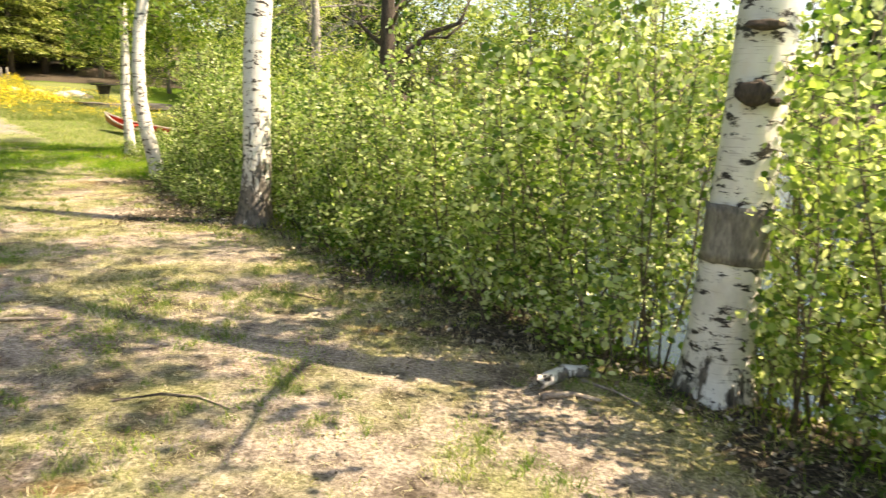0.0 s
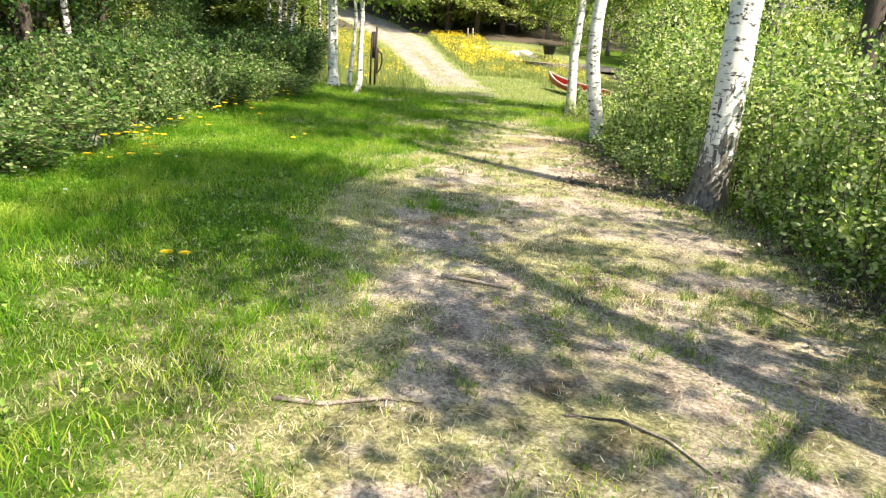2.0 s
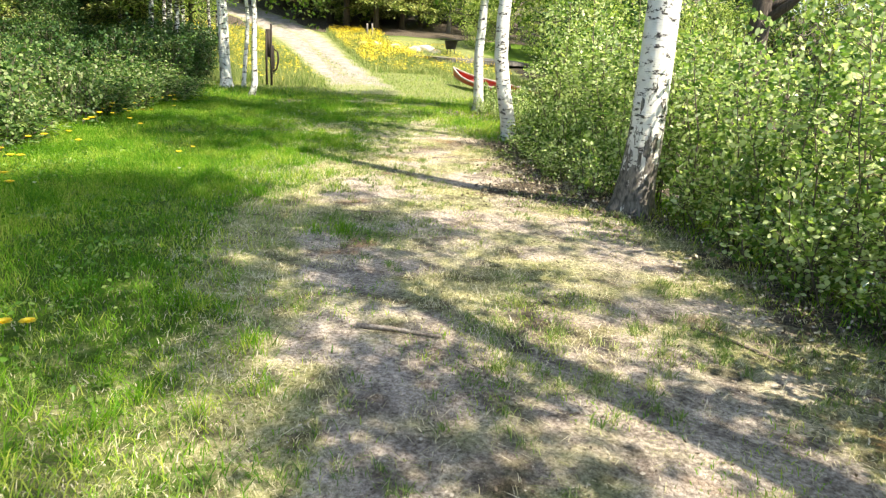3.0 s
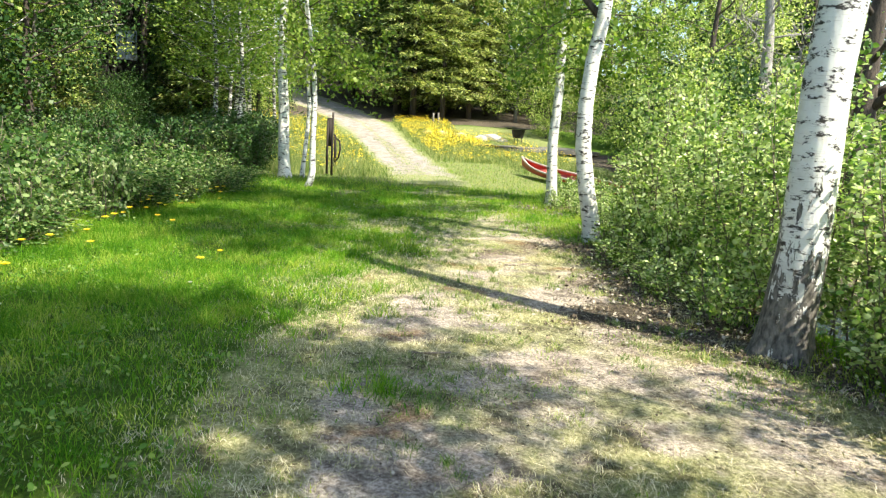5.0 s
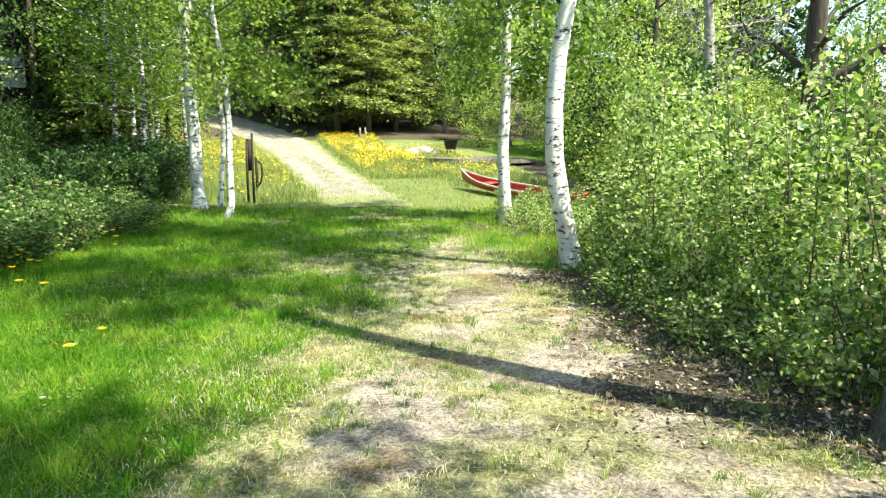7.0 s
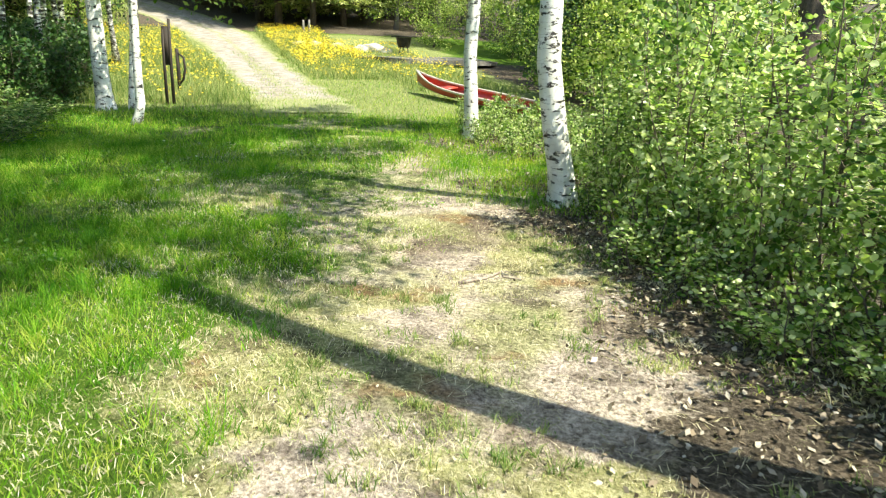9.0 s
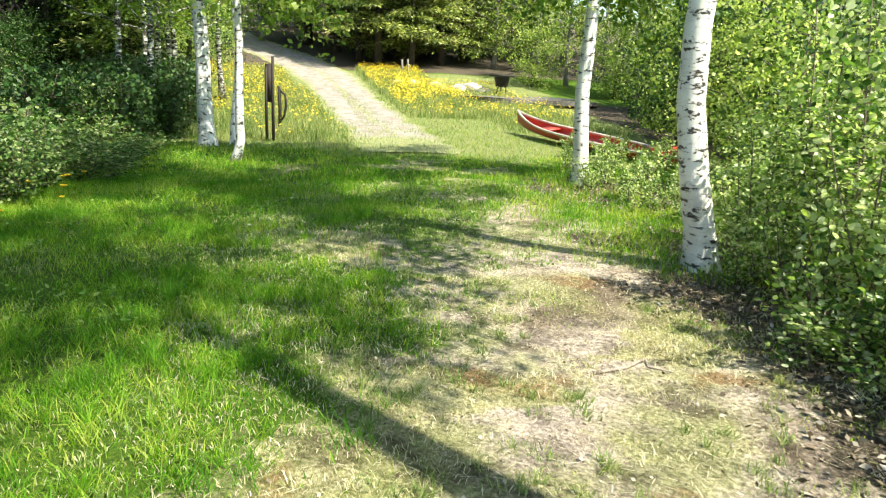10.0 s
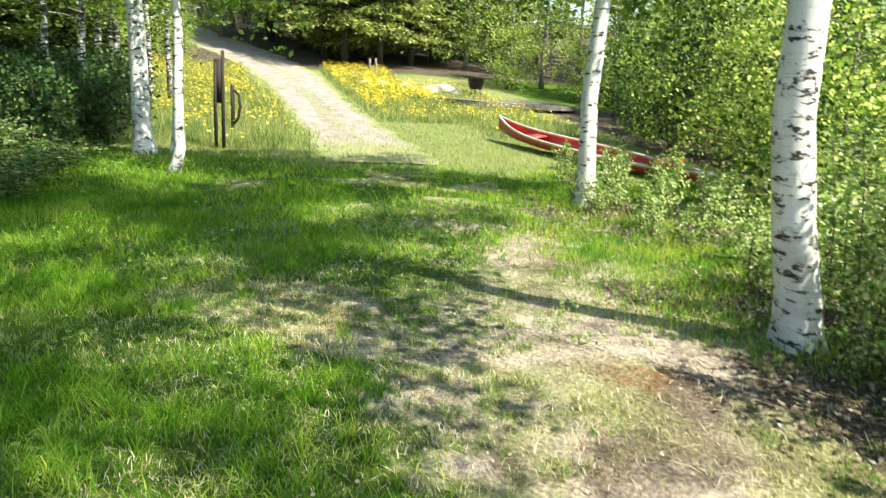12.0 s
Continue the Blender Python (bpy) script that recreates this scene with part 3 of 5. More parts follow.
low_sap = shrub_kind("low_sapling", "low light-green sapling in front of the canoe", "shrub", "low saplings near the canoe",
                     height=0.95, width=0.7, stems=5, n=520, leaf=0.055, material=SAPLING, seed=60, detailed=True, bottom=0.1)
for s, d, h in ((10.9, 0.75, 1.1), (11.4, 1.2, 1.15), (11.3, 0.45, 0.75), (11.9, 0.8, 0.8), (12.3, 1.4, 0.95), (12.6, 0.6, 0.6), (13.0, 1.1, 0.8), (11.8, 1.9, 1.3), (12.6, 2.2, 1.1), (13.4, 2.6, 1.0), (13.2, 0.5, 0.5), (13.6, 0.7, 0.8), (14.2, 1.2, 1.0), (14.9, 0.8, 0.9), (15.2, 1.6, 0.8), (15.8, 1.1, 0.8), (16.2, 2.0, 0.7), (16.6, 1.5, 0.7), (15.5, 2.4, 0.75), (14.6, 2.0, 0.8), (13.8, 1.7, 0.9), (17.3, 1.6, 0.75), (17.8, 2.1, 0.7), (16.7, 0.9, 0.7), (18.4, 1.3, 0.7), (18.6, 2.5, 0.6), (17.9, 2.9, 0.6), (16.9, 2.6, 0.9), (17.3, 0.9, 0.5), (15.0, 0.3, 0.45), (14.4, 0.35, 0.5)):
    h *= 0.76 if 12.8 < s < 17 else 0.8
    plant_shrub(low_sap, *sd(s, d), (h * 1.15, h), r.uniform(0, 360))
sprout = [shrub_kind("hedge_sprout", "low leafy sprout at the saplings' feet", "shrub", "sprouts at the foot of the saplings",
                     height=0.8, width=0.7, stems=4, n=420, leaf=0.052, material=SAPLING, seed=62 + k, detailed=True, bottom=0.06) for k in range(2)]
for k in range(46):
    s = -2.6 + 0.29 * k
    x, y = sd(s + r.uniform(-0.12, 0.12), 0.16 + r.uniform(-0.16, 0.14))
    if min((x - tx) ** 2 + (y - ty) ** 2 for tx, ty in ((1.52, 3.62), (-2.27, 8.25), (-5.2, 12.58))) > 0.3:
        plant_shrub(sprout[k % 2], x, y, (r.uniform(0.7, 1.0), r.uniform(0.6, 1.15)), r.uniform(0, 360))

for k in range(9):
    plant_shrub(sprout[k % 2], *sd(5.4 + 0.36 * k + r.uniform(-0.1, 0.1), -0.08 - 0.28 * r.random()), (r.uniform(0.6, 0.9), r.uniform(0.35, 0.75)), r.uniform(0, 360))
for x, y, k in ((-4.88, 12.25, 0.5), (-4.74, 12.5, 0.95), (-1.72, 8.35, 1.0), (1.78, 3.42, 0.8), (1.92, 3.7, 1.0), (-7.35, 16.55, 0.6), (-7.2, 16.9, 0.8)):
    plant_shrub(sprout[r.randrange(2)], x, y, (0.6, k), r.uniform(0, 360))

weed = [shrub_kind("weed_clump", "pale green leafy weeds at the lawn's edge", "weeds", "leafy weeds along the lawn",
                   height=0.95, width=0.75, stems=6, n=520, leaf=0.06, material=PALEWEED, seed=66 + k, detailed=True, bottom=0.1) for k in range(2)]
for k in range(40):
    s = 1.5 + 15.5 * ((k * 0.618) % 1)
    plant_shrub(weed[k % 2], *sd(s, -6.9 - 0.9 * r.random() + 0.4 * float(smooth(8, 16, s))), (r.uniform(0.7, 1.1), r.uniform(0.45, 1.15)), r.uniform(0, 360))
dark_bush = shrub_kind("dark_bush", "dense dark green bush by the birches", "shrub", "dark bushes by the birches", height=1.35, width=1.5, stems=12, n=2600, leaf=0.08, material=DEEPLEAF, seed=80, bottom=0.03)
meadow_bush = [shrub_kind("meadow_shrub", "low grey-green shrub at the lawn's edge", "shrub", "low shrubs along the lawn",
                          height=1.5, width=1.35, stems=9, n=1800, leaf=0.07, material=SHRUB, seed=70 + k, bottom=0.05) for k in range(4)]
s = -1.0
while s < 17.5:
    for d0 in (-7.1, -7.9, -8.8, -9.8):
        x, y = sd(s + r.uniform(-0.3, 0.3), d0 + r.uniform(-0.25, 0.25) + 0.5 * smooth(8, 16, s))
        if d0 == -7.1 and r.random() < 0.35:
            continue
        plant_shrub(dark_bush if d0 < -8.5 and r.random() < 0.5 else meadow_bush[r.randrange(4)], x, y, (r.uniform(0.65, 1.15), r.uniform(0.4, 1.4) * (0.6 if d0 == -7.1 else 1.0) * 0.7), r.uniform(0, 360))
    s += 0.95
for s, d, k in ((17.3, -7.0, 1.0), (16.6, -7.9, 1.05), (18.4, -7.6, 0.95)):
    plant_shrub(dark_bush, *sd(s, d), (k, k), r.uniform(0, 360))


for x, y, k in ((-16.4, 16.7, 0.9), (-17.2, 17.7, 1.0), (-18.1, 18.7, 1.1), (-19.2, 19.2, 1.2), (-17.6, 16.4, 1.1), (-18.8, 17.6, 1.2)):
    plant_shrub(dark_bush, x, y, (k, k), r.uniform(0, 360))
for k in range(34):
    s, d = 15 + (k * 0.618 % 1) * 20, r.uniform(-14.5, -9.6)
    kind = dark_bush if k % 3 else meadow_bush[k % 4]
    plant_shrub(kind, *sd(s, d), (r.uniform(0.8, 1.2), r.uniform(0.7, 1.15)), r.uniform(0, 360))


# ---- woods ----
def branch_meshes(bufs, bark, joined):
    if not joined:
        return [mesh_from("branch", *b, bark) for b in bufs]
    verts, faces = [], []
    for v, f in bufs:
        faces += [tuple(i + len(verts) for i in q) for q in f]
        verts += v
    return [mesh_from("branchwork", verts, faces, bark)]


def broadleaf(name, label, height, r0, crown_base, crown_r, n, leaf, material, bark, seed, lean=(0, 0), joined=False):
    g = np.random.default_rng(seed)
    limbs, at = [], []
    hs = np.linspace(0, height * 0.92, 9)
    mid = [(lean[0] * (h / height) + 0.05 * math.sin(h + seed), lean[1] * (h / height) + 0.05 * math.cos(1.3 * h + seed), h) for h in hs]
    tr = ([], [])
    tube(tr, mid, [max(0.02, r0 * (1 - 0.85 * h / height) * (1 + 0.6 * math.exp(-h / 0.25))) for h in hs], 10)
    n_limb = max(9, int((height - crown_base) * 3))
    for i in range(n_limb):
        f = (i + g.random()) / n_limb
        h = crown_base + (height * 0.95 - crown_base) * f
        c = Vector((float(np.interp(h, hs, [m[0] for m in mid])), float(np.interp(h, hs, [m[1] for m in mid])), h))
        az = i * 2.4 + g.normal() * 0.5
        buf = ([], [])
        length = crown_r * (0.5 + 0.6 * math.sin(math.pi * (0.2 + 0.7 * f))) * g.uniform(0.6, 1.15)
        end = c + Vector((math.cos(az) * length, math.sin(az) * length, length * g.uniform(0.1, 0.6)))
        pts = [c.lerp(end, k / 4) + Vector(g.normal(0, 0.05 * length, 3)) * (k > 0) for k in range(5)]
        tube(buf, pts, [r0 * 0.35 * (1 - 0.8 * k / 4) * (1 - 0.5 * f) + 0.006 for k in range(5)], 5)
        limbs.append(buf)
        for _ in range(max(2, n // (n_limb * 22))):
            k = g.integers(1, 4)
            q = pts[k].lerp(pts[k + 1], g.random()) + Vector(g.normal(0, 0.2 + 0.12 * length, 3))
            sig = g.uniform(0.09, 0.24)
            for _ in range(22):
                at.append((*(q + Vector(g.normal(0, 1, 3)) * sig),))
    return name, label, mesh_from("trunk", *tr, bark), branch_meshes(limbs, bark, joined), leaves("crown", np.array(at), leaf, material, up=0.7, aspect=0.8)


def spruce(name, label, height, r0, seed, skirt=0.6, reach=0.26, full=1.0):
    g = np.random.default_rng(seed)
    tr, buf = ([], []), ([], [])
    tube(tr, [(0, 0, h) for h in np.linspace(0, height, 7)], [max(0.015, r0 * (1 - h / height)) for h in np.linspace(0, height, 7)], 9)
    at, way = [], []
    h = skirt
    while h < height - 0.2:
        for k in range(6):
            az = g.uniform(0, 2 * math.pi)
            length = (height - h) * reach * g.uniform(0.7, 1.15) + 0.15
            c = Vector((0, 0, h + g.normal() * 0.1))
            out = Vector((math.cos(az), math.sin(az), 0))
            side = Vector((-math.sin(az), math.cos(az), 0))
            pts = [c + out * length * f + Vector((0, 0, 0.12 * length * f - 0.42 * length * f * f + 0.12 * length * f ** 4)) for f in (0, 0.25, 0.5, 0.75, 1)]
            tube(buf, pts, [0.02 * (1 - 0.2 * m) for m in range(5)], 4)
            for m in range(int((34 + 58 * length) * full)):
                f = g.uniform(0.12, 1.0)
                u = f * 4
                b = min(int(u), 3)
                p = pts[b].lerp(pts[b + 1], u - b)
                off = g.normal() * 0.24 * length * (1.1 - f)
                p = p + side * off + Vector((0, 0, -abs(off) * 0.35 - 0.05 * g.random()))
                at.append((*p,))
                way.append((*(out * 0.8 + side * np.sign(off) * 0.9 + Vector((0, 0, -0.35))),))
        h += g.uniform(0.28, 0.42)
    nl = leaves("needles", np.array(at), 0.25 / full ** 0.4, NEEDLE, spread=0.45, up=1.0, aspect=0.27, along=np.array(way))
    return name, label, mesh_from("trunk", *tr, DARKBARK), [mesh_from("branchwork", *buf, DARKBARK)], nl


HOUSE = (-30.65, 22.95)


def open_ground(x, y):
    """True where trees may stand: not on the house, nor in the gap through which its window looks out."""
    gx, gy = -2.5 - HOUSE[0], 3.4 - HOUSE[1]
    n = math.hypot(gx, gy)
    along, off = ((x - HOUSE[0]) * gx + (y - HOUSE[1]) * gy) / n, abs((x - HOUSE[0]) * gy - (y - HOUSE[1]) * gx) / n
    return not (-6 < along < 1.2 and off < 3.6) and not (0 < along < 20 and off < 2.1)


def plant_tree(kind, x, y, k=1.0, rz=0, group="", label="", kz=None, anywhere=False):
    if not anywhere and not open_ground(x, y):
        return None
    name, lab, tr, br, lv = kind
    ob = new(name)
    ob.matrix_world = pose(x, y, land(x, y) - 0.06, 0, 0, rz) @ Matrix.Diagonal((k, k, kz or k, 1))
    tagged(ob, label or lab, "tree", group)
    part("trunk", tr, ob)
    for b in br:
        q = part("branch" if len(br) > 1 else "branchwork", b, ob)
        if len(br) == 1:
            tagged(q, kind="stuff")
    part("crown", lv, ob)
    return ob


spruces = [spruce("spruce_tree", "tall dark spruce with drooping boughs", 11, 0.17, 90 + k, 1.25 + 0.4 * k) for k in range(2)]
wood_spruces = [spruce("spruce_tree", "tall dark spruce with drooping boughs", 11, 0.17, 94 + k, 1.5, full=0.4) for k in range(2)]
leafy = [broadleaf("broadleaf_tree", "bright green broadleaf tree at the clearing's edge", 8.5, 0.12, 0.7, 2.2, 7000, 0.125, BROADLEAF, GREYBARK, 100 + k) for k in range(3)]
bushy = [broadleaf("leafy_bush", "broad bright green bush", 3.4, 0.05, 0.15, 1.5, 5200, 0.095, BROADLEAF, STEM, 110 + k) for k in range(2)]
# same bush as bushy, with the shade put into its leaf colour
deep_bushy = [broadleaf("shade_toned_bush", "broad bush with leaves coloured dark for shade", 3.4, 0.05, 0.15, 1.5, 4000, 0.11, DEEPLEAF, STEM, 115 + k) for k in range(2)]
pole_birch = [broadleaf("forest_birch", "slim forest birch with pale stem", 9.5, 0.085, 2.6, 1.5, 3600, 0.10, BIRCHLEAF, BARK_FOREST, 120 + k) for k in range(2)]
# forest trees take the shade-darkened leaf colour
dark_tree = [broadleaf("forest_tree", "forest tree with leaves darkened for shade and bare lower trunk", 10, 0.14, 1.9, 2.3, 6000, 0.13, DEEPLEAF, DARKBARK, 130 + k) for k in range(2)]

# beside and behind the far end of the track
for s, d, k, rz in ((44.0, -0.2, 1.05, 20), (44.4, -2.0, 1.3, 310), (47.0, -3.0, 1.6, 190), (50.0, -4.4, 1.7, 90), (53.2, -6.4, 1.7, 15), (48.0, 0.2, 1.6, 44), (45.6, 1.6, 1.1, 10), (47.5, 3.0, 1.1, 140), (49, -3.0, 1.15, 60), (56, -6.5, 1.2, 250), (50, 7, 1.0, 200), (52, -14, 1.1, 33), (58, -20, 1.15, 80)):
    plant_tree((wood_spruces if s > 48 else spruces)[r.randrange(2)], *sd(s, d), k, rz, "spruces round the track")
for s, d, k in ((45.2, 4.6, 0.95), (39.5, 7.2, 0.8), (36, 9.5, 0.95), (45, 7, 1.1), (33, 12.5, 0.9), (30, 8.6, 0.75), (27.5, 10.5, 0.85), (24.0, 9.0, 0.8), (48, 12, 1.2), (41, 14, 1.2), (36, 17, 1.2), (60, 2, 1.3), (62, -12, 1.3), (54, -9.5, 1.1), (58, -2, 1.2)):
    plant_tree(leafy[r.randrange(3)], *sd(s, d), k, r.uniform(0, 360), "broadleaf trees round the clearing")
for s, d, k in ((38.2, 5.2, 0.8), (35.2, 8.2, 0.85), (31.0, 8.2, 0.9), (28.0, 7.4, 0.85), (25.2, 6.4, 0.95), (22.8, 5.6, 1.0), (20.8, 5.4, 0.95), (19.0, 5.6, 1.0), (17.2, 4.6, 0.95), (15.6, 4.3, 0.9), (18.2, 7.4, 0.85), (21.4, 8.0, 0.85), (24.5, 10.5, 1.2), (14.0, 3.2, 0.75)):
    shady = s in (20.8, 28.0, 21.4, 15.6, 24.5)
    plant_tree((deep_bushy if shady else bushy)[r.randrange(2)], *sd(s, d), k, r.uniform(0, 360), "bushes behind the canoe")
for s, d, k in ((41.5, -9.6, 0.5), (43, -10.6, 0.7), (44.5, -12.5, 0.8), (46, -11.2, 0.8), (43.5, -14.5, 0.8), (40.5, -12.0, 0.6), (38.5, -13.0, 0.6), (47.5, -13.6, 0.9), (49, -11.8, 0.9), (36, -13.8, 0.6), (47.6, -2.2, 0.8), (50.5, -3.2, 0.9)):
    plant_tree(bushy[r.randrange(2)], *sd(s, d), k, r.uniform(0, 360), "bushes under the wood")
# dark-leaved bushes stand in for the deep shade under the spruces
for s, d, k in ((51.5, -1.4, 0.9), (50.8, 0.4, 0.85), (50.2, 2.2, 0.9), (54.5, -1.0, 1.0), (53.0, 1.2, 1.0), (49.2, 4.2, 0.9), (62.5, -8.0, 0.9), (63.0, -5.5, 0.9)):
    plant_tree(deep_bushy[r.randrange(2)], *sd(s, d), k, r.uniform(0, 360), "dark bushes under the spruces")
for s, d, k in ((18.8, 9.0, 0.36), (21.0, 9.6, 0.4)):
    plant_tree(leafy[r.randrange(3)], *sd(s, d), k, r.uniform(0, 360), "broadleaf trees by the lake")

# bare and dark trunks by the lake
def bare_tree(name, label, x, y, height, r0, bark, limbs, lean, seed, twigs=0, crown=None):
    g = np.random.default_rng(seed)
    ob = root(name, x, y, label, "tree", sink=0.06)
    hs = np.linspace(0, height, 9)
    mid = [Vector((lean[0] * h + 0.06 * math.sin(h * 1.3 + seed), lean[1] * h, h)) for h in hs]
    buf = ([], [])
    tube(buf, mid, [max(0.03, r0 * (1 - 0.8 * h / height) * (1 + 0.5 * math.exp(-h / 0.3))) for h in hs], 12)
    part("trunk", mesh_from("trunk", *buf, bark), ob)
    ends, fine = [], ([], [])
    for h, az, length, rise, thick in limbs:
        a = radians(az)
        c = mid[0].lerp(mid[-1], h / height)
        pts = [c + Vector((math.cos(a) * length * f, math.sin(a) * length * f, rise * length * f)) + Vector(g.normal(0, 0.06 * length * f, 3)) for f in (0, 0.25, 0.5, 0.75, 1)]
        buf = ([], [])
        tube(buf, pts, [thick * (1 - 0.2 * k) for k in range(5)], 7)
        for _ in range(twigs):
            k = g.integers(1, 4)
            q = pts[k].lerp(pts[k + 1], g.random())
            e = q + Vector(g.normal(0, 0.35, 3))
            tube(fine, [q, q.lerp(e, 0.5) + Vector(g.normal(0, 0.06, 3)), e], [0.014, 0.009, 0.004], 4)
            ends.append(e)
        part("branch", mesh_from("branch", *buf, bark), ob)
    tagged(part("twig_spray", mesh_from("twig_spray", *fine, bark), ob), kind="stuff")
    if crown:
        at = np.array([(*(e + Vector(g.normal(0, 0.22, 3))),) for e in ends for _ in range(crown)])
        part("crown", leaves("crown", at, 0.09, BROADLEAF), ob)


bare_tree("old_alder", "dark old tree with heavy forked limbs by the lake", -2.25, 24.6, 10, 0.36, DARKBARK,
          ((2.6, -20, 3.2, 0.75, 0.16), (3.0, 15, 2.9, 0.5, 0.14), (3.4, 170, 1.8, 0.8, 0.09), (4.2, 60, 2.2, 0.9, 0.09), (5, 230, 2, 0.9, 0.08), (3.8, -60, 2.2, 0.7, 0.08)), (0.03, 0), 5, 9, 8)
bare_tree("dead_tree", "grey dead tree with bare twiggy branches", -4.7, 25.4, 9, 0.24, DEADWOOD,
          [(1.8 + 0.35 * k, k * 137.5, 1.5 + 0.3 * (k % 3), 0.15 + 0.1 * (k % 4), 0.035) for k in range(18)], (-0.02, 0), 9, 34)
bare_tree("thin_tree", "thin dark trunk among the lakeside bushes", -5.9, 23.6, 8, 0.13, DARKBARK,
          [(2.5 + 0.5 * k, k * 137.5, 1.4, 0.5, 0.03) for k in range(9)], (0.0, 0.02), 12, 6, 10)

for x, y, k in ((-22.3, 21.6, 1.0), (-22.0, 21.9, 0.9), (-24.6, 20.9, 0.95), (-20.8, 19.9, 0.8), (-23.0, 22.6, 0.9), (-21.6, 23.4, 0.85), (-25.3, 22.0, 0.9), (-23.8, 19.2, 0.8), (-20.2, 21.4, 0.7), (-18.0, 17.8, 0.8), (-19.0, 17.7, 0.85)):
    plant_tree(pole_birch[r.randrange(2)], x, y, k * 1.25, r.uniform(0, 360), "slim birches of the wood", kz=k)

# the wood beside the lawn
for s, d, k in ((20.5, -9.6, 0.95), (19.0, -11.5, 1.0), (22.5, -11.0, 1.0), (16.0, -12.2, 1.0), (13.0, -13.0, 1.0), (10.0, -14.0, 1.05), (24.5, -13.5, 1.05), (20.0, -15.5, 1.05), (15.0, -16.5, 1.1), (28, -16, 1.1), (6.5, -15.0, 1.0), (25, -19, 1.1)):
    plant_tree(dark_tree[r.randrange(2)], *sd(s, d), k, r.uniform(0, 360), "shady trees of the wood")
for s, d, k in ((18.2, -10.4, 0.95), (26.0, -11.0, 0.9), (14.5, -11.4, 1.0), (31.5, -13.0, 1.0), (11.5, -13.5, 0.9), (22.0, -13.0, 1.0)):
    plant_tree(pole_birch[r.randrange(2)], *sd(s, d), k, r.uniform(0, 360), "slim birches of the wood")
for x, y, k in ((-28.2, 24.2, 0.8), (-27.0, 24.6, 0.85), (-29.3, 20.2, 0.8), (-27.5, 18.4, 0.85), (-25.6, 23.2, 0.8), (-26.2, 17.0, 0.9), (-28.6, 25.6, 0.9), (-24.0, 24.4, 0.7), (-23.4, 14.6, 0.9)):
    plant_tree(dark_tree[r.randrange(2)], x, y, k, r.uniform(0, 360), "shady trees of the wood")
for x, y, k in ((-27.3, 23.3, 0.62), (-29.9, 19.7, 0.62), (-25.0, 22.4, 0.7), (-28.2, 17.6, 0.7), (-28.6, 24.3, 0.75), (-31.2, 19.0, 0.8)):
    plant_tree(wood_spruces[r.randrange(2)], x, y, k * 1.05, r.uniform(0, 360), "young spruces before the house", "young dark spruce close to the house", anywhere=True)
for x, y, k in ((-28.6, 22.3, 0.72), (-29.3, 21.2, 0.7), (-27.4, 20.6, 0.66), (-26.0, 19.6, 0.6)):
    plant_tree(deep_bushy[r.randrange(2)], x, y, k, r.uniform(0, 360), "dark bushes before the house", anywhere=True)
for x, y, k in ((-29.3, 19.0, 0.62), (-27.2, 22.9, 0.6), (-28.6, 18.2, 0.75), (-26.2, 24.0, 0.75), (-29.9, 24.8, 0.85), (-31.6, 18.6, 0.9), (-28.0, 23.6, 0.8), (-30.2, 20.1, 0.75)):
    plant_tree(dark_tree[r.randrange(2)], x, y, k, r.uniform(0, 360), "shady trees of the wood", anywhere=True)
for s, d, k in ((16.5, -11.0, 0.95), (13.6, -11.8, 1.0), (10.8, -12.2, 0.95), (8.2, -12.6, 1.0), (5.6, -13.0, 1.0), (12.2, -14.8, 1.1), (8.6, -15.5, 1.1)):
    plant_tree(dark_tree[r.randrange(2)], *sd(s, d), k, r.uniform(0, 360), "shady trees of the wood")
plant_tree(dark_tree[0], -29.0, 22.65, 1.0, 70, "shady trees of the wood", "tall dark forest tree leaning over the house", kz=2.1, anywhere=True)
for x, y, k in ((-25.2, 15.9, 0.95), (-27.5, 14.6, 1.0)):
    plant_tree(leafy[r.randrange(3)], x, y, k, r.uniform(0, 360), "broadleaf trees of the wood")
for s, d, k in ((33, -15, 1.0), (38, -17, 1.1), (18, -20, 1.1), (12, -20, 1.1), (44, -16, 1.0), (30, -22, 1.2)):
    plant_tree(wood_spruces[r.randrange(2)], *sd(s, d), k, r.uniform(0, 360), "spruces of the wood")
for s, d, k in ((16, -19, 1.1), (24, -17, 1.1), (36, -20, 1.2), (42, -22, 1.2), (48, -24, 1.3), (5, -20, 1.2), (2, -17, 1.1)):
    plant_tree(leafy[r.randrange(3)], *sd(s, d), k, r.uniform(0, 360), "broadleaf trees of the wood")


# the wooded bank across the bay
for x, y, k in ((1.2, 29, 0.75), (2.8, 26, 0.8), (4.4, 27.5, 0.9), (5.8, 24.5, 0.8), (7.6, 26.5, 0.95), (9.4, 23.5, 0.7), (3.6, 31, 1.0), (11.0, 25, 0.75), (-0.4, 31, 0.8)):
    plant_tree(leafy[r.randrange(3)], x, y, k, r.uniform(0, 360), "broadleaf trees by the lake")


# ---- grass ----
def scatter(n, s0, s1, d0, d1):
    s, d = rng.uniform(s0, s1, n), rng.uniform(d0, d1, n)
    x, y = sd(s, d)
    return x, y, s, d


def grass(name, label, x, y, length, width, lean, material, simple=False):
    tagged(new(name, blades(name, x, y, length, np.full(len(x), width), lean, material, simple)), label, "grass", kind="stuff")


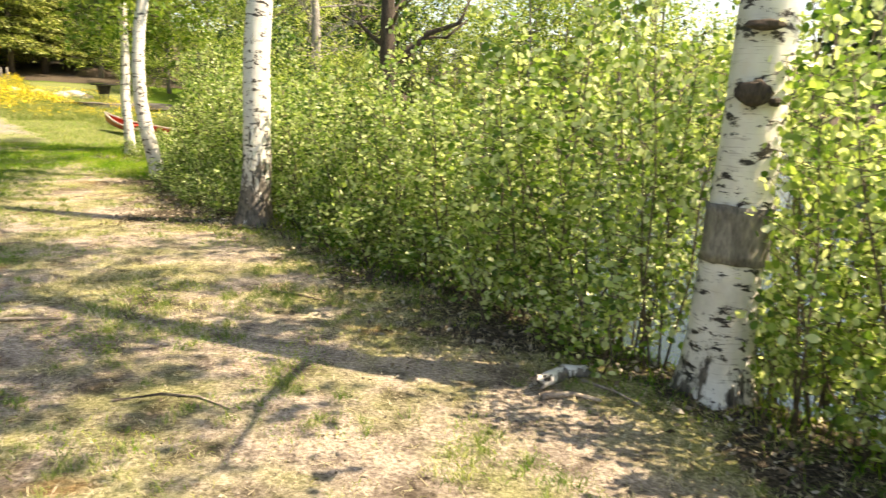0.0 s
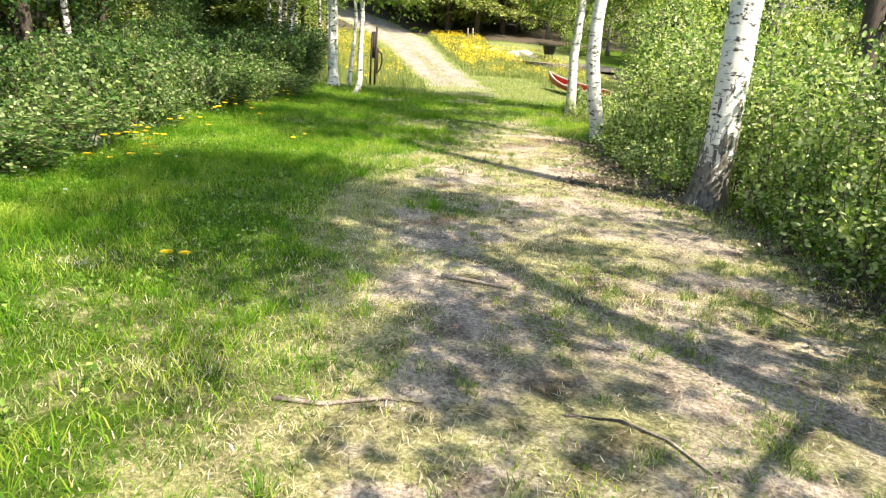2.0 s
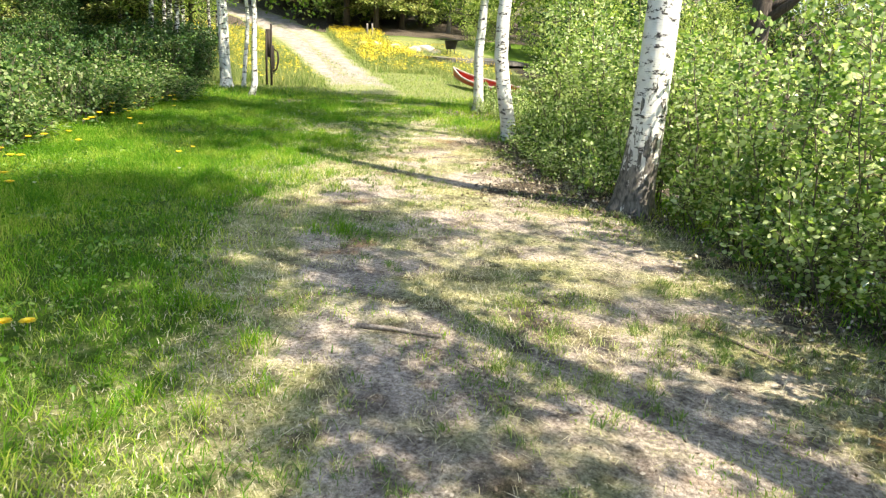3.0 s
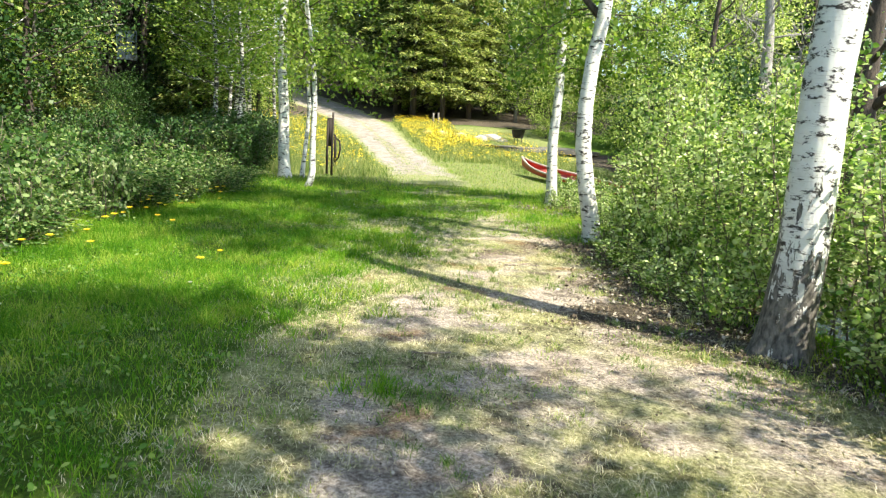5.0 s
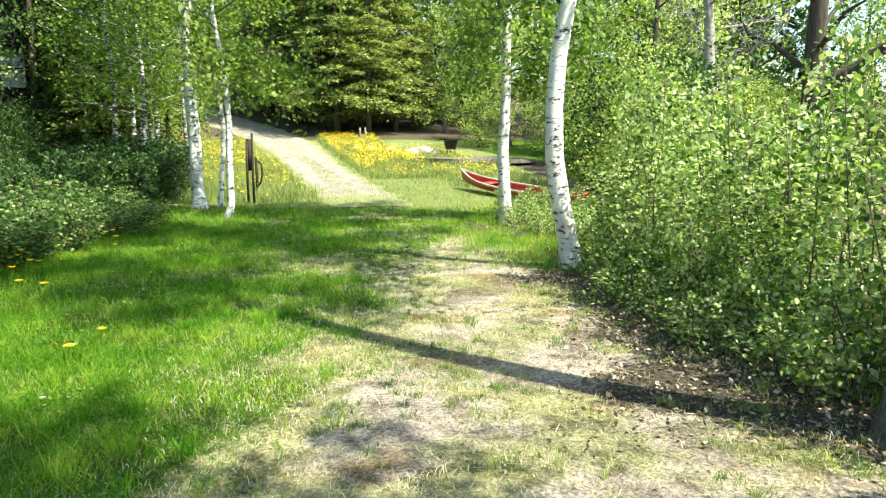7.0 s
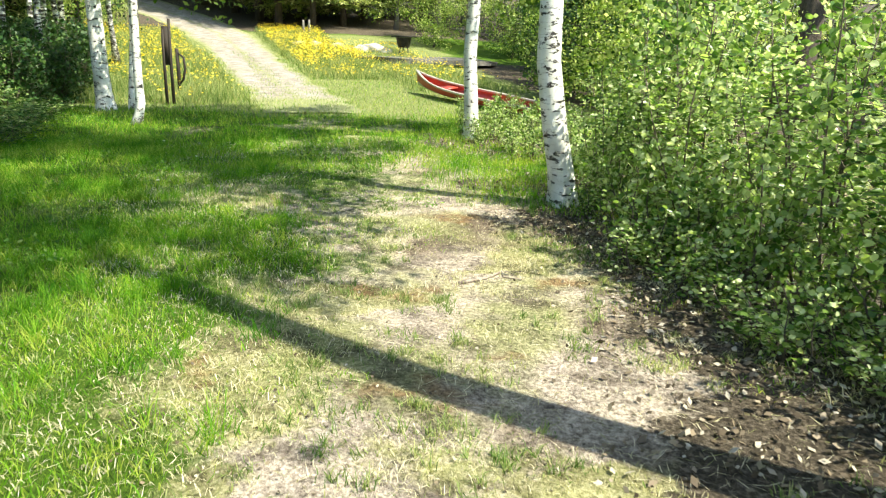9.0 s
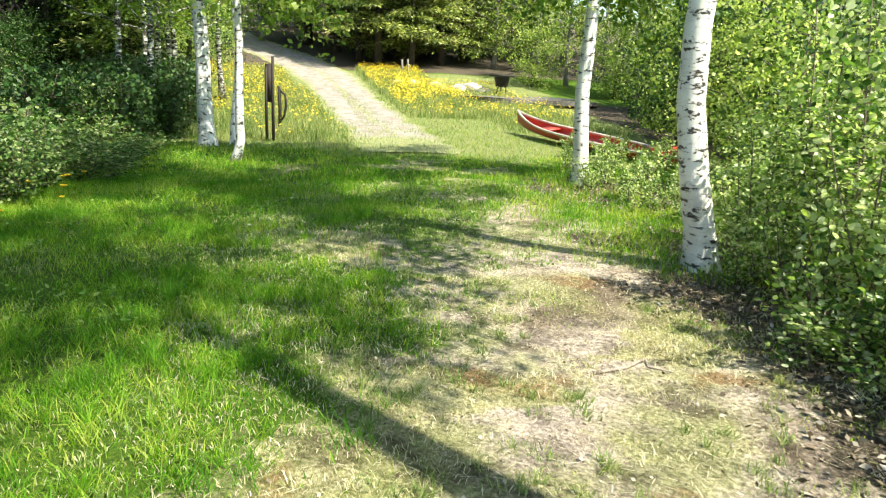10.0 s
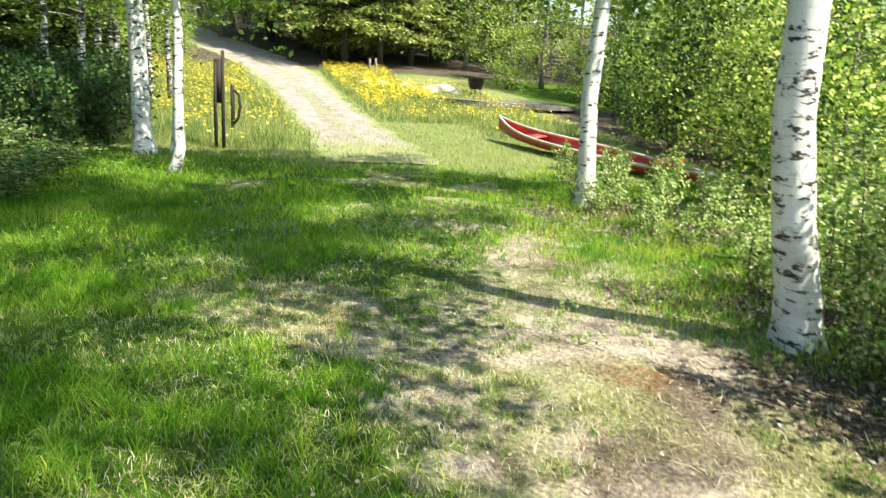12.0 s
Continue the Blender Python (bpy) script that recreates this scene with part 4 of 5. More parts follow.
x, y, s, d = scatter(165000, -3.5, 14, -7.6, -2.4)
keep = rng.random(len(x)) < lush_at(x, y) * (0.35 + 0.65 * smooth(14, 2, s))
x, y, d = x[keep], y[keep], d[keep]
tuft = vnoise(x, y, 2.6, 9)
grass("lawn_grass", "lush green unmown grass beside the path", x, y, (0.035 + 0.10 * tuft) * rng.uniform(0.5, 1.3, len(x)) * (0.7 + 0.6 * smooth(-4, -6.5, d)), 0.0055, 0.8, LUSH)
x, y, s, d = scatter(170000, -3.2, 14.5, -6.8, 0.2)
keep = (rng.random(len(x)) < np.maximum(smooth(-4.6, -3.8, d), 0.8 * smooth(5, 2.5, s) * (1 - lush_at(x, y)))) & (rng.random(len(x)) < (1 - 0.88 * smooth(0.35, 0.62, worn_at(x, y)))) & (rng.random(len(x)) < 1 - 0.85 * smooth(0.2, 0.8, litter_at(x, y)))
x, y = x[keep], y[keep]
grass("path_grass", "short dry trodden grass on the path", x, y, rng.uniform(0.012, 0.05, len(x)), 0.0045, 0.95, STRAW)
x, y, s, d = scatter(150000, -3.2, 14.5, -4.2, 0.6)
keep = rng.random(len(x)) < 0.6 * smooth(0.5, 0.74, vnoise(x, y, 1.6, 12) * 0.6 + vnoise(x, y, 4.2, 13) * 0.4)
x, y = x[keep], y[keep]
grass("green_tufts", "green grass tufts on the worn path", x, y, rng.uniform(0.015, 0.05, len(x)), 0.0045, 0.8, LUSH)
x, y, s, d = scatter(80000, -3.5, 15.5, -1.4, 1.5)
keep = rng.random(len(x)) < (0.3 + 0.7 * smooth(0.5, 3, s)) * smooth(0.36, 0.7, vnoise(x, y, 1.4, 15) * 0.7 + vnoise(x, y, 4, 16) * 0.3) * smooth(-0.35 - 0.95 * smooth(9.0, 10.6, s), 0.5 - 0.7 * smooth(9.0, 10.6, s), d)
x, y = x[keep], y[keep]
grass("edge_grass", "green grass fringe at the saplings' feet", x, y, rng.uniform(0.04, 0.15, len(x)), 0.006, 0.7, LUSH)
x, y, s, d = scatter(90000, 12, 34, -6.5, 3.0)
strip_mid = np.interp(s, [20, 22, 30, 41], [-2.4, -2.3, -3.15, -5])
road_gap = (np.abs(d - strip_mid) > 0.22 + 0.2 * vnoise(x, y, 0.8, 44)) & (rng.random(len(x)) > 0.9 * smooth(26, 20.5, s)) & (d > np.interp(s, [20, 22, 30, 41], [-2.9, -3.2, -4.3, -6.6]) + 0.35 * vnoise(x, y, 1.5, 45)) & (d < np.interp(s, [20, 22, 30, 41], [-2, -1.5, -2, -3.4]) - 0.35 * vnoise(x, y, 1.5, 46)) & (s > 20.2)
road_gap |= rng.random(len(x)) < 0.8 * bare_at(x, y)
x, y = x[~road_gap], y[~road_gap]
pale = rng.random(len(x)) < 0.9 * meadow_at(x, y)
sunny = rng.random(len(x)) < 0.4 + 0.6 * smooth(-0.5, -4.5, to_sd(x, y)[1])
grass("clearing_grass", "bright green grass of the clearing", x[~pale], y[~pale], rng.uniform(0.05, 0.14, (~pale).sum()), 0.014, 0.6, LUSH, True)
pale &= sunny
grass("dry_clearing_grass", "thin pale yellow-green grass of the clearing", x[pale], y[pale], rng.uniform(0.04, 0.11, pale.sum()), 0.014, 0.7, MEADOW, True)


def clumps(x, y, count, spread, k=1.0):
    """Blades gathered round tuft middles: places and lengths' factors."""
    x, y = np.repeat(x, count), np.repeat(y, count)
    a, q = rng.uniform(0, 2 * math.pi, len(x)), np.abs(rng.normal(0, spread, len(x)))
    return x + np.cos(a) * q, y + np.sin(a) * q, k * np.exp(-(q / (spread * 1.6)) ** 2)


x, y, s, d = scatter(3600, -3.2, 15, -7.4, -2.6)
keep = rng.random(len(x)) < lush_at(x, y) * smooth(0.3, 0.6, vnoise(x, y, 1.3, 81))
x, y, k = clumps(x[keep], y[keep], 46, 0.075)
grass("lawn_tufts", "long soft green grass tufts in the lawn", x, y, (0.045 + 0.09 * k) * rng.uniform(0.7, 1.3, len(x)), 0.005, 0.9, LUSH)
x, y, s, d = scatter(4400, -3.2, 15, -5.6, 0.1)
keep = rng.random(len(x)) < smooth(0.42, 0.62, vnoise(x, y, 1.1, 83) * 0.5 + vnoise(x, y, 3.1, 84) * 0.5) * (1 - 0.45 * smooth(0.2, 0.8, litter_at(x, y)))
x, y, k = clumps(x[keep], y[keep], 26, 0.05)
grass("path_tufts", "low yellow-green grass tufts on the trodden path", x, y, (0.02 + 0.045 * k) * rng.uniform(0.6, 1.3, len(x)), 0.005, 0.85, MEADOW)
x, y, s, d = scatter(5600, -3.2, 15, -6.2, 0.1)
keep = (rng.random(len(x)) > lush_at(x, y) + 0.2 * smooth(5, 2, s)) & (smooth(0.7, 0.35, worn_at(x, y)) > rng.random(len(x))) & (rng.random(len(x)) < smooth(0.5, 0.66, vnoise(x, y, 1.4, 85) * 0.5 + vnoise(x, y, 3.6, 86) * 0.5))
x, y, k = clumps(x[keep], y[keep], 22, 0.06)
grass("straw_mats", "matted pale dead grass on the path", x, y, (0.02 + 0.032 * k) * rng.uniform(0.6, 1.4, len(x)), 0.0045, 1.25, STRAW)


x, y, s, d = scatter(3000, -2.5, 18, -7.0, -1.2)
keep = rng.random(len(x)) < smooth(0.48, 0.68, vnoise(x, y, 1.5, 72) * 0.6 + vnoise(x, y, 4.0, 73) * 0.4) * (1 - bare_at(x, y)) * np.maximum(smooth(-3.6, -4.8, d), smooth(9, 13, s))
x, y = np.repeat(x[keep], 12), np.repeat(y[keep], 12)
x, y = x + rng.normal(0, 0.055, len(x)), y + rng.normal(0, 0.055, len(y))
weeds = leaves("lawn_weeds", np.stack([x, y, gz(x, y) + rng.uniform(0.02, 0.11, len(x))], 1), 0.034, WEED, spread=0.5, up=1.0, aspect=0.6, detailed=True)
tagged(new("lawn_weeds", weeds), "low broad-leaved weeds in the lawn grass", "weeds", kind="stuff")


def flowers(name, label, x, y, z, size, material):
    at = np.stack([x, y, gz(x, y) + z], 1)
    tagged(new(name, leaves(name, at, size, material, spread=0.35, up=1.0, aspect=1.0)), label, "flowers", kind="stuff")


mx, my = [], []
for n, s0, s1, e0, e1 in ((12000, 26, 43, 0.3, 3.4), (3000, 23, 37, 2.6, 6.0), (14000, 20, 42, -4.8, -0.3)):
    s = rng.uniform(s0, s1, n)
    k = rng.uniform(e0, e1, n)
    edge = np.interp(s, [20, 22, 30, 41], [-2.9, -3.2, -4.3, -6.6]) if e1 < 0 else np.interp(s, [20, 22, 30, 41], [-1.9, -1.5, -2, -3.4])
    x, y = sd(s, edge + k)
    mx.append(x), my.append(y)
mx, my = np.concatenate(mx), np.concatenate(my)
grass("meadow_grass", "tall yellow-green meadow grass beside the gravel track", np.repeat(mx, 3) + rng.normal(0, 0.1, 3 * len(mx)), np.repeat(my, 3) + rng.normal(0, 0.1, 3 * len(mx)), rng.uniform(0.1, 0.34, 3 * len(mx)), 0.018, 0.4, MEADOW, True)
side_s, side_d = to_sd(mx, my)
thick = rng.random(len(mx)) < np.where(side_d > np.interp(side_s, [20, 30, 41], [-1.7, -2, -3.4]) + 0.2, 0.85 * smooth(22, 33, side_s) + 0.2, 0.25 + 0.4 * smooth(24, 34, side_s)) * smooth(0.3, 0.7, vnoise(mx, my, 0.7, 20) * 0.5 + vnoise(mx, my, 2.3, 21) * 0.5)
flowers("meadow_flowers", "yellow flowers thick in the meadow", mx[thick], my[thick], rng.uniform(0.16, 0.4, thick.sum()), 0.06, YELLOW)


# ---- canoe ----
def canoe():
    tip, tail = Vector((-11.45, 23.75, 0)), Vector((-6.3, 19.9, 0))
    tip.z, tail.z = land(*tip.xy) + 0.09, land(*tail.xy) - 0.06
    ob = new("canoe")
    way = tail - tip
    length = way.length
    ob.matrix_world = Matrix.Translation((tip + tail) / 2) @ way.to_track_quat("X", "Z").to_matrix().to_4x4() @ pose(0, 0, 0.02, 7)
    tagged(ob, "red open canoe with pale worn gunwales lying on the bank", "canoe")
    n, m = 22, 11

    def ring(f, shrink):
        e = abs(2 * f - 1)
        half = max(0.012, 0.36 * (1 - e ** 2.6)) - shrink
        sheer = 0.23 + (0.25 if f < 0.5 else 0.07) * e ** 4
        keel = 0.04 + 0.10 * e ** 5 + shrink
        half = max(0.004, half)
        out = []
        for k in range(m):
            a = math.pi * k / (m - 1)
            c = math.cos(a)
            z = keel + (sheer - keel) * (1 - math.sin(a) ** 0.55)
            out.append(((f - 0.5) * length, half * math.copysign(abs(c) ** 0.7, c), z))
        return out

    for name, shrink, mat_, label in (("hull", 0.0, REDPAINT, "faded red outer hull"), ("keel_band", -0.006, PALEPAINT, "worn pale bottom"), ("inside", 0.018, REDPAINT, "red painted inside")):
        verts, faces = [], []
        for i in range(n):
            verts += ring(i / (n - 1), shrink)
        span = range(2, m - 3) if name == "keel_band" else range(m - 1)
        for i in range(n - 1):
            for k in span:
                a = i * m + k
                faces.append((a, a + 1, a + m + 1, a + m))
        part(name, mesh_from(name, verts, faces, mat_), ob, label)
    for side in (1, -1):
        buf = ([], [])
        pts = [ring(i / (n - 1), 0.006)[0 if side == 1 else -1] for i in range(n)]
        tube(buf, pts, [0.032] * n, 6)
        part("gunwale", mesh_from("gunwale", *buf, PALEPAINT), ob, "pale gunwale")
    for f, z, tall, mat_ in ((0.84, 0.27, 0.2, REDPAINT), (0.22, 0.19, 0.04, REDPAINT)):
        bm = bmesh.new()
        bmesh.ops.create_cube(bm, size=1, matrix=Matrix.Translation(((f - 0.5) * length, 0, z)) @ Matrix.Diagonal((0.42, 0.5, tall, 1)))
        bmesh.ops.bevel(bm, geom=bm.edges[:], offset=0.012, segments=2, affect="EDGES")
        part("seat", from_bm("seat", bm, mat_), ob, "red canoe seat")


canoe()


# ---- sign post, grill, stones ----
def box(w, d, h, x=0, y=0, z=0, bevel=0.008, turn=None):
    bm = bmesh.new()
    m = Matrix.Translation((x, y, z)) @ (turn or Matrix()) @ Matrix.Diagonal((w, d, h, 1))
    bmesh.ops.create_cube(bm, size=1, matrix=m)
    bmesh.ops.bevel(bm, geom=bm.edges[:], offset=bevel, segments=2, affect="EDGES")
    return bm


def sign_post():
    ob = root("sign_post", -14.72, 18.0, "dark wooden notice stand with two posts, seen edge-on", "sign", rz=32)
    for x, h in ((-0.07, 1.52), (0.065, 1.74)):
        buf = ([], [])
        tube(buf, [(x, 0, -0.1), (x, 0, h * 0.5), (x + 0.01, 0, h)], [0.034, 0.032, 0.03], 8)
        part("post", mesh_from("post", *buf, POSTWOOD), ob)
    part("board", from_bm("board", box(0.15, 0.035, 0.78, -0.005, 0, 1.2), POSTWOOD), ob, "dark brown notice board")
    low = root("short_post", -15.95, 19.7, "short weathered post with a hanging loop", "post")
    buf = ([], [])
    tube(buf, [(0, 0, -0.1), (0.02, 0, 0.5), (0.0, 0, 1.05)], [0.045, 0.042, 0.038], 8)
    part("shaft", mesh_from("shaft", *buf, POSTWOOD), low)
    buf = ([], [])
    tube(buf, [(0.03, 0, 0.95), (0.17, 0.02, 0.85), (0.2, 0.02, 0.6), (0.15, 0, 0.35), (0.05, 0, 0.25)], [0.02, 0.028, 0.03, 0.025, 0.02], 6)
    part("loop", mesh_from("loop", *buf, POSTWOOD), low)


sign_post()


def grill():
    x, y = sd(34.6, 3.0)
    ob = root("fire_grill", x, y, "sooty iron grill on a stone foot", "grill")
    bm = bmesh.new()
    bmesh.ops.create_cone(bm, cap_ends=True, segments=16, radius1=0.24, radius2=0.34, depth=0.42, matrix=Matrix.Translation((0, 0, 0.52)))
    part("bowl", from_bm("bowl", bm, IRON, True), ob)
    part("grate", from_bm("grate", box(0.95, 0.6, 0.05, 0, 0, 0.77), IRON), ob)
    for a in range(3):
        buf = ([], [])
        c, s = math.cos(a * 2.1), math.sin(a * 2.1)
        tube(buf, [(0.15 * c, 0.15 * s, 0.4), (0.26 * c, 0.26 * s, -0.03)], [0.025, 0.025], 6)
        part("leg", mesh_from("leg", *buf, IRON), ob)


grill()


def stone(x, y, size, label, material=STONE, name="stone", group="", flat=0.6, seed=1):
    bm = bmesh.new()
    bmesh.ops.create_icosphere(bm, subdivisions=3, radius=1)
    for v in bm.verts:
        n = 1 + 0.35 * noise.noise(v.co * 1.3 + Vector((seed * 3.7, 0, 0))) + 0.12 * noise.noise(v.co * 3.5 + Vector((0, seed, 0)))
        v.co = Vector((v.co.x * size * n, v.co.y * size * 0.8 * n, v.co.z * size * flat * n))
    ob = new(name, from_bm(name, bm, material))
    ob.matrix_world = pose(x, y, land(x, y) + size * flat * 0.35, 0, 0, seed * 47)
    return tagged(ob, label, "stone", group)


stone(-8.45, 5.2, 0.26, "grey stone in the grass at the lawn's edge", seed=3)
stone(-14.9, 9.0, 0.75, "large pale boulder among the low shrubs", PALESTONE, "boulder", seed=7, flat=0.75)
stone(-8.75, 5.55, 0.13, "small dark stone beside a larger one", seed=5)
for k, (s, d, z) in enumerate(((35.4, 1.2, 0.3), (35.6, 1.8, 0.36), (36.3, 0.3, 0.26), (36.8, -0.6, 0.25), (35.0, 2.3, 0.22), (37.0, -1.3, 0.22), (35.2, 0.6, 0.2))):
    stone(*sd(s, d), z * 1.45, "pale boulder beside the fire place", PALESTONE, "boulder", "boulders by the fire place", 0.5, 11 + k)
for k, (s, d) in enumerate(((41.0, -0.9), (41.2, -0.6))):
    x, y = sd(s, d)
    ob = root("stake", x, y, "short grey wooden stake", "stake", "stakes by the spruce")
    buf = ([], [])
    tube(buf, [(0, 0, -0.1), (0.02, 0, 0.35), (0.01, 0.01, 0.75)], [0.06, 0.055, 0.05], 7)
    part("shaft", mesh_from("shaft", *buf, GREYBARK), ob)


# ---- dandelions, sticks, litter ----
def dandelion(x, y, h, k, faded=False):
    label = "pale dandelion gone to seed in the grass" if faded else "yellow dandelion flower in the grass"
    ob = root("dandelion", x, y, label, "flower", "dandelions in the lawn")
    buf = ([], [])
    tube(buf, [(0, 0, -0.02), (0.01, 0.004, h * 0.5), (0.012, 0.01, h)], [0.004, 0.0035, 0.003], 5)
    part("stalk", mesh_from("stalk", *buf, LUSH), ob)
    n = 44
    a = np.arange(n) * 2.39996
    rad = 0.034 * k * np.sqrt((np.arange(n) + 1) / n)
    way = np.stack([np.cos(a), np.sin(a), 0.6 * (1 - rad / (0.034 * k))], 1)
    c = np.tile(np.array([[0.012, 0.01, h]]), (n, 1)) + way * 0.0
    b = np.stack([-np.sin(a), np.cos(a), np.zeros(n)], 1) * 0.006 * k
    tip = c + way * rad[:, None] + np.array([0, 0, 0.012])
    v = np.stack([c - b * 0.4, c + b * 0.4, tip + b, tip - b], 1)
    part("head", many("head", v, [(0, 1, 2, 3)], PALEPETAL if faded else YELLOW), ob, "pale seed head" if faded else "bright yellow flower head")


spots = [(-4.26, 3.22, 0.10, 1.3), (-4.2, 3.3, 0.09, 1.2), (-7.37, 7.35, 0.13, 1.3), (-7.6, 7.8, 0.12, 1.1)]
for k in range(46):
    s = r.uniform(4.5, 13.5)
    x, y = sd(s, -6.2 + r.gauss(0, 0.28))
    spots.append((x, y, r.uniform(0.15, 0.34), r.uniform(1.0, 1.5)))
for q in spots:
    dandelion(*q)
for x, y in ((-6.15, 3.65), (-7.0, 5.3), (-6.6, 6.6), (-9.6, 12.6), (-8.9, 11.2), (-10.8, 13.4)):
    dandelion(x, y, 0.12, 0.6, True)


def stick(points, radius, label, material=TWIG, name="stick"):
    x, y = points[0]
    ob = root(name, x, y, label, "stick")
    z0 = land(x, y)
    buf = ([], [])
    tube(buf, [(px - x, py - y, land(px, py) - z0 + radius * 0.9) for px, py in points], [radius * (1 - 0.5 * k / (len(points) - 1)) for k in range(len(points))], 7)
    part("wood", mesh_from("wood", *buf, material), ob)


stick([(-5.33, 9.95), (-5.2, 10.12), (-5.14, 10.3), (-5.02, 10.34)], 0.012, "bleached forked stick on the path")
stick([(-5.14, 10.3), (-5.1, 10.2), (-4.98, 10.2)], 0.007, "thin dry twig on the path")
stick([(-4.36, 6.55), (-4.25, 6.6), (-4.14, 6.72)], 0.011, "pale dry stick on the path")
stick([(-2.6, 2.55), (-2.42, 2.64), (-2.25, 2.85), (-2.1, 2.9)], 0.012, "grey bent stick on the worn path")
stick([(-1.6, 3.2), (-1.4, 3.3), (-1.2, 3.28), (-1.0, 3.15)], 0.009, "thin curved twig on the worn path")
stick([(-2.95, 4.3), (-2.75, 4.36), (-2.5, 4.4)], 0.016, "pale stick on brown trodden soil")
stick([(-1.35, 5.32), (-1.1, 5.25), (-0.85, 5.1)], 0.012, "dark stick near the saplings", STEM)
stick([(0.55, 3.45), (0.72, 3.5), (0.86, 3.42)], 0.02, "broken pale stick at the path's edge")
stick([(0.8, 3.72), (0.98, 3.55), (1.05, 3.4)], 0.01, "thin twig beside the birch")


def bark_curl(x, y, length, radius, rz, seed):
    """A curled sheet of shed birch bark, white outside."""
    verts, faces, n, m = [], [], 9, 12
    for shell in (0.0, 0.006):
        for i in range(n):
            for k in range(m):
                a = radians(-35 + 250 * k / (m - 1) + 22 * noise.noise(Vector((i * 0.5, seed, k * 0.2))))
                q = radius * (1 + 0.35 * noise.noise(Vector((i * 0.4, k * 0.3, seed)))) - shell
                verts.append(((i / (n - 1) - 0.5) * length * (1 + 0.15 * math.sin(k * 1.7 + seed)), q * math.cos(a), q * math.sin(a) + radius))
    for o in range(2):
        for i in range(n - 1):
            for k in range(m - 1):
                a = o * n * m + i * m + k
                faces.append((a, a + 1, a + m + 1, a + m)[::1 if o else -1])
    ob = new("bark_curl", mesh_from("bark_curl", verts, faces, BARK_YOUNG))
    ob.matrix_world = pose(x, y, land(x, y) - 0.004, 0, 4, rz)
    tagged(ob, "shed curl of white birch bark on the grass", "bark")


bark_curl(0.63, 3.66, 0.36, 0.042, 52, 2)
bark_curl(0.78, 3.78, 0.16, 0.035, 10, 6)

x, y, s, d = scatter(46000, -3.5, 15, -2.2, 1.6)
keep = rng.random(len(x)) < litter_at(x, y)
x, y = x[keep], y[keep]
lit = np.stack([x, y, gz(x, y) + 0.006 + 0.012 * rng.random(len(x))], 1)
tagged(new("leaf_litter", leaves("leaf_litter", lit, 0.042, LITTER, spread=0.6, up=1.0, aspect=0.6)), "brown fallen leaves under the saplings", "leaf litter", kind="stuff")
x, y, s, d = scatter(15000, -3, 14, -3.8, 0.4)
lit = np.stack([x, y, gz(x, y) + 0.008], 1)
tagged(new("twig_litter", leaves("twig_litter", lit, 0.085, STRAW, spread=0.15, up=1.0, aspect=0.035)), "thin dry straws strewn over the path", "leaf litter", kind="stuff")
x, y, s, d = scatter(9000, -3, 14, -3.6, 0.2)
lit = np.stack([x, y, gz(x, y) + 0.007], 1)
tagged(new("path_litter", leaves("path_litter", lit, 0.02, LITTER, spread=0.5, up=1.0)), "small brown bits of bark and leaf on the path", "leaf litter", kind="stuff")


# ---- marks on the near birch ----
def birch_marks():
    """A stripped band and a black knot on the near birch's trunk."""
    buf = ([], [])
    hs = np.linspace(0.80, 1.1, 7)
    tube(buf, [(0.025, 0.015, h) for h in hs], [0.165 * (1 - 0.92 * (h / 12.5) ** 1.15) * (1 + 0.32 * math.exp(-h / 0.22)) + 0.011 + (0.008 if i in (0, 6) else 0) for i, h in enumerate(hs)], 24)
    for i, v in enumerate(buf[0]):
        v.z += 0.03 * noise.noise(Vector((v.x * 14, v.y * 14, 3))) * (1 if i % 2 else 0.7)
    part("bark_band", mesh_from("bark_band", *buf, GREYBARK), near_birch, "grey-brown band where white bark is stripped")
    for h, az, w, t in ((1.66, 245, 0.085, 0.06), (1.62, 285, 0.03, 0.02), (1.98, 250, 0.09, 0.025), (2.25, 240, 0.06, 0.03), (0.35, 262, 0.07, 0.06)):
        a = radians(az)
        bm = bmesh.new()
        bmesh.ops.create_icosphere(bm, subdivisions=3, radius=1)
        for v in bm.verts:
            n = 1 + 0.3 * noise.noise(v.co * 2.2 + Vector((h, 0, 0)))
            v.co = Vector((v.co.x * 0.03 * n, v.co.y * w * n, v.co.z * t * n))
        me = from_bm("knot", bm, DARKBARK)
        me.transform(pose(0.03 + 0.155 * math.cos(a), 0.02 + 0.155 * math.sin(a), h, 0, 0, az))
        part("knot", me, near_birch, "black bark knot")


birch_marks()


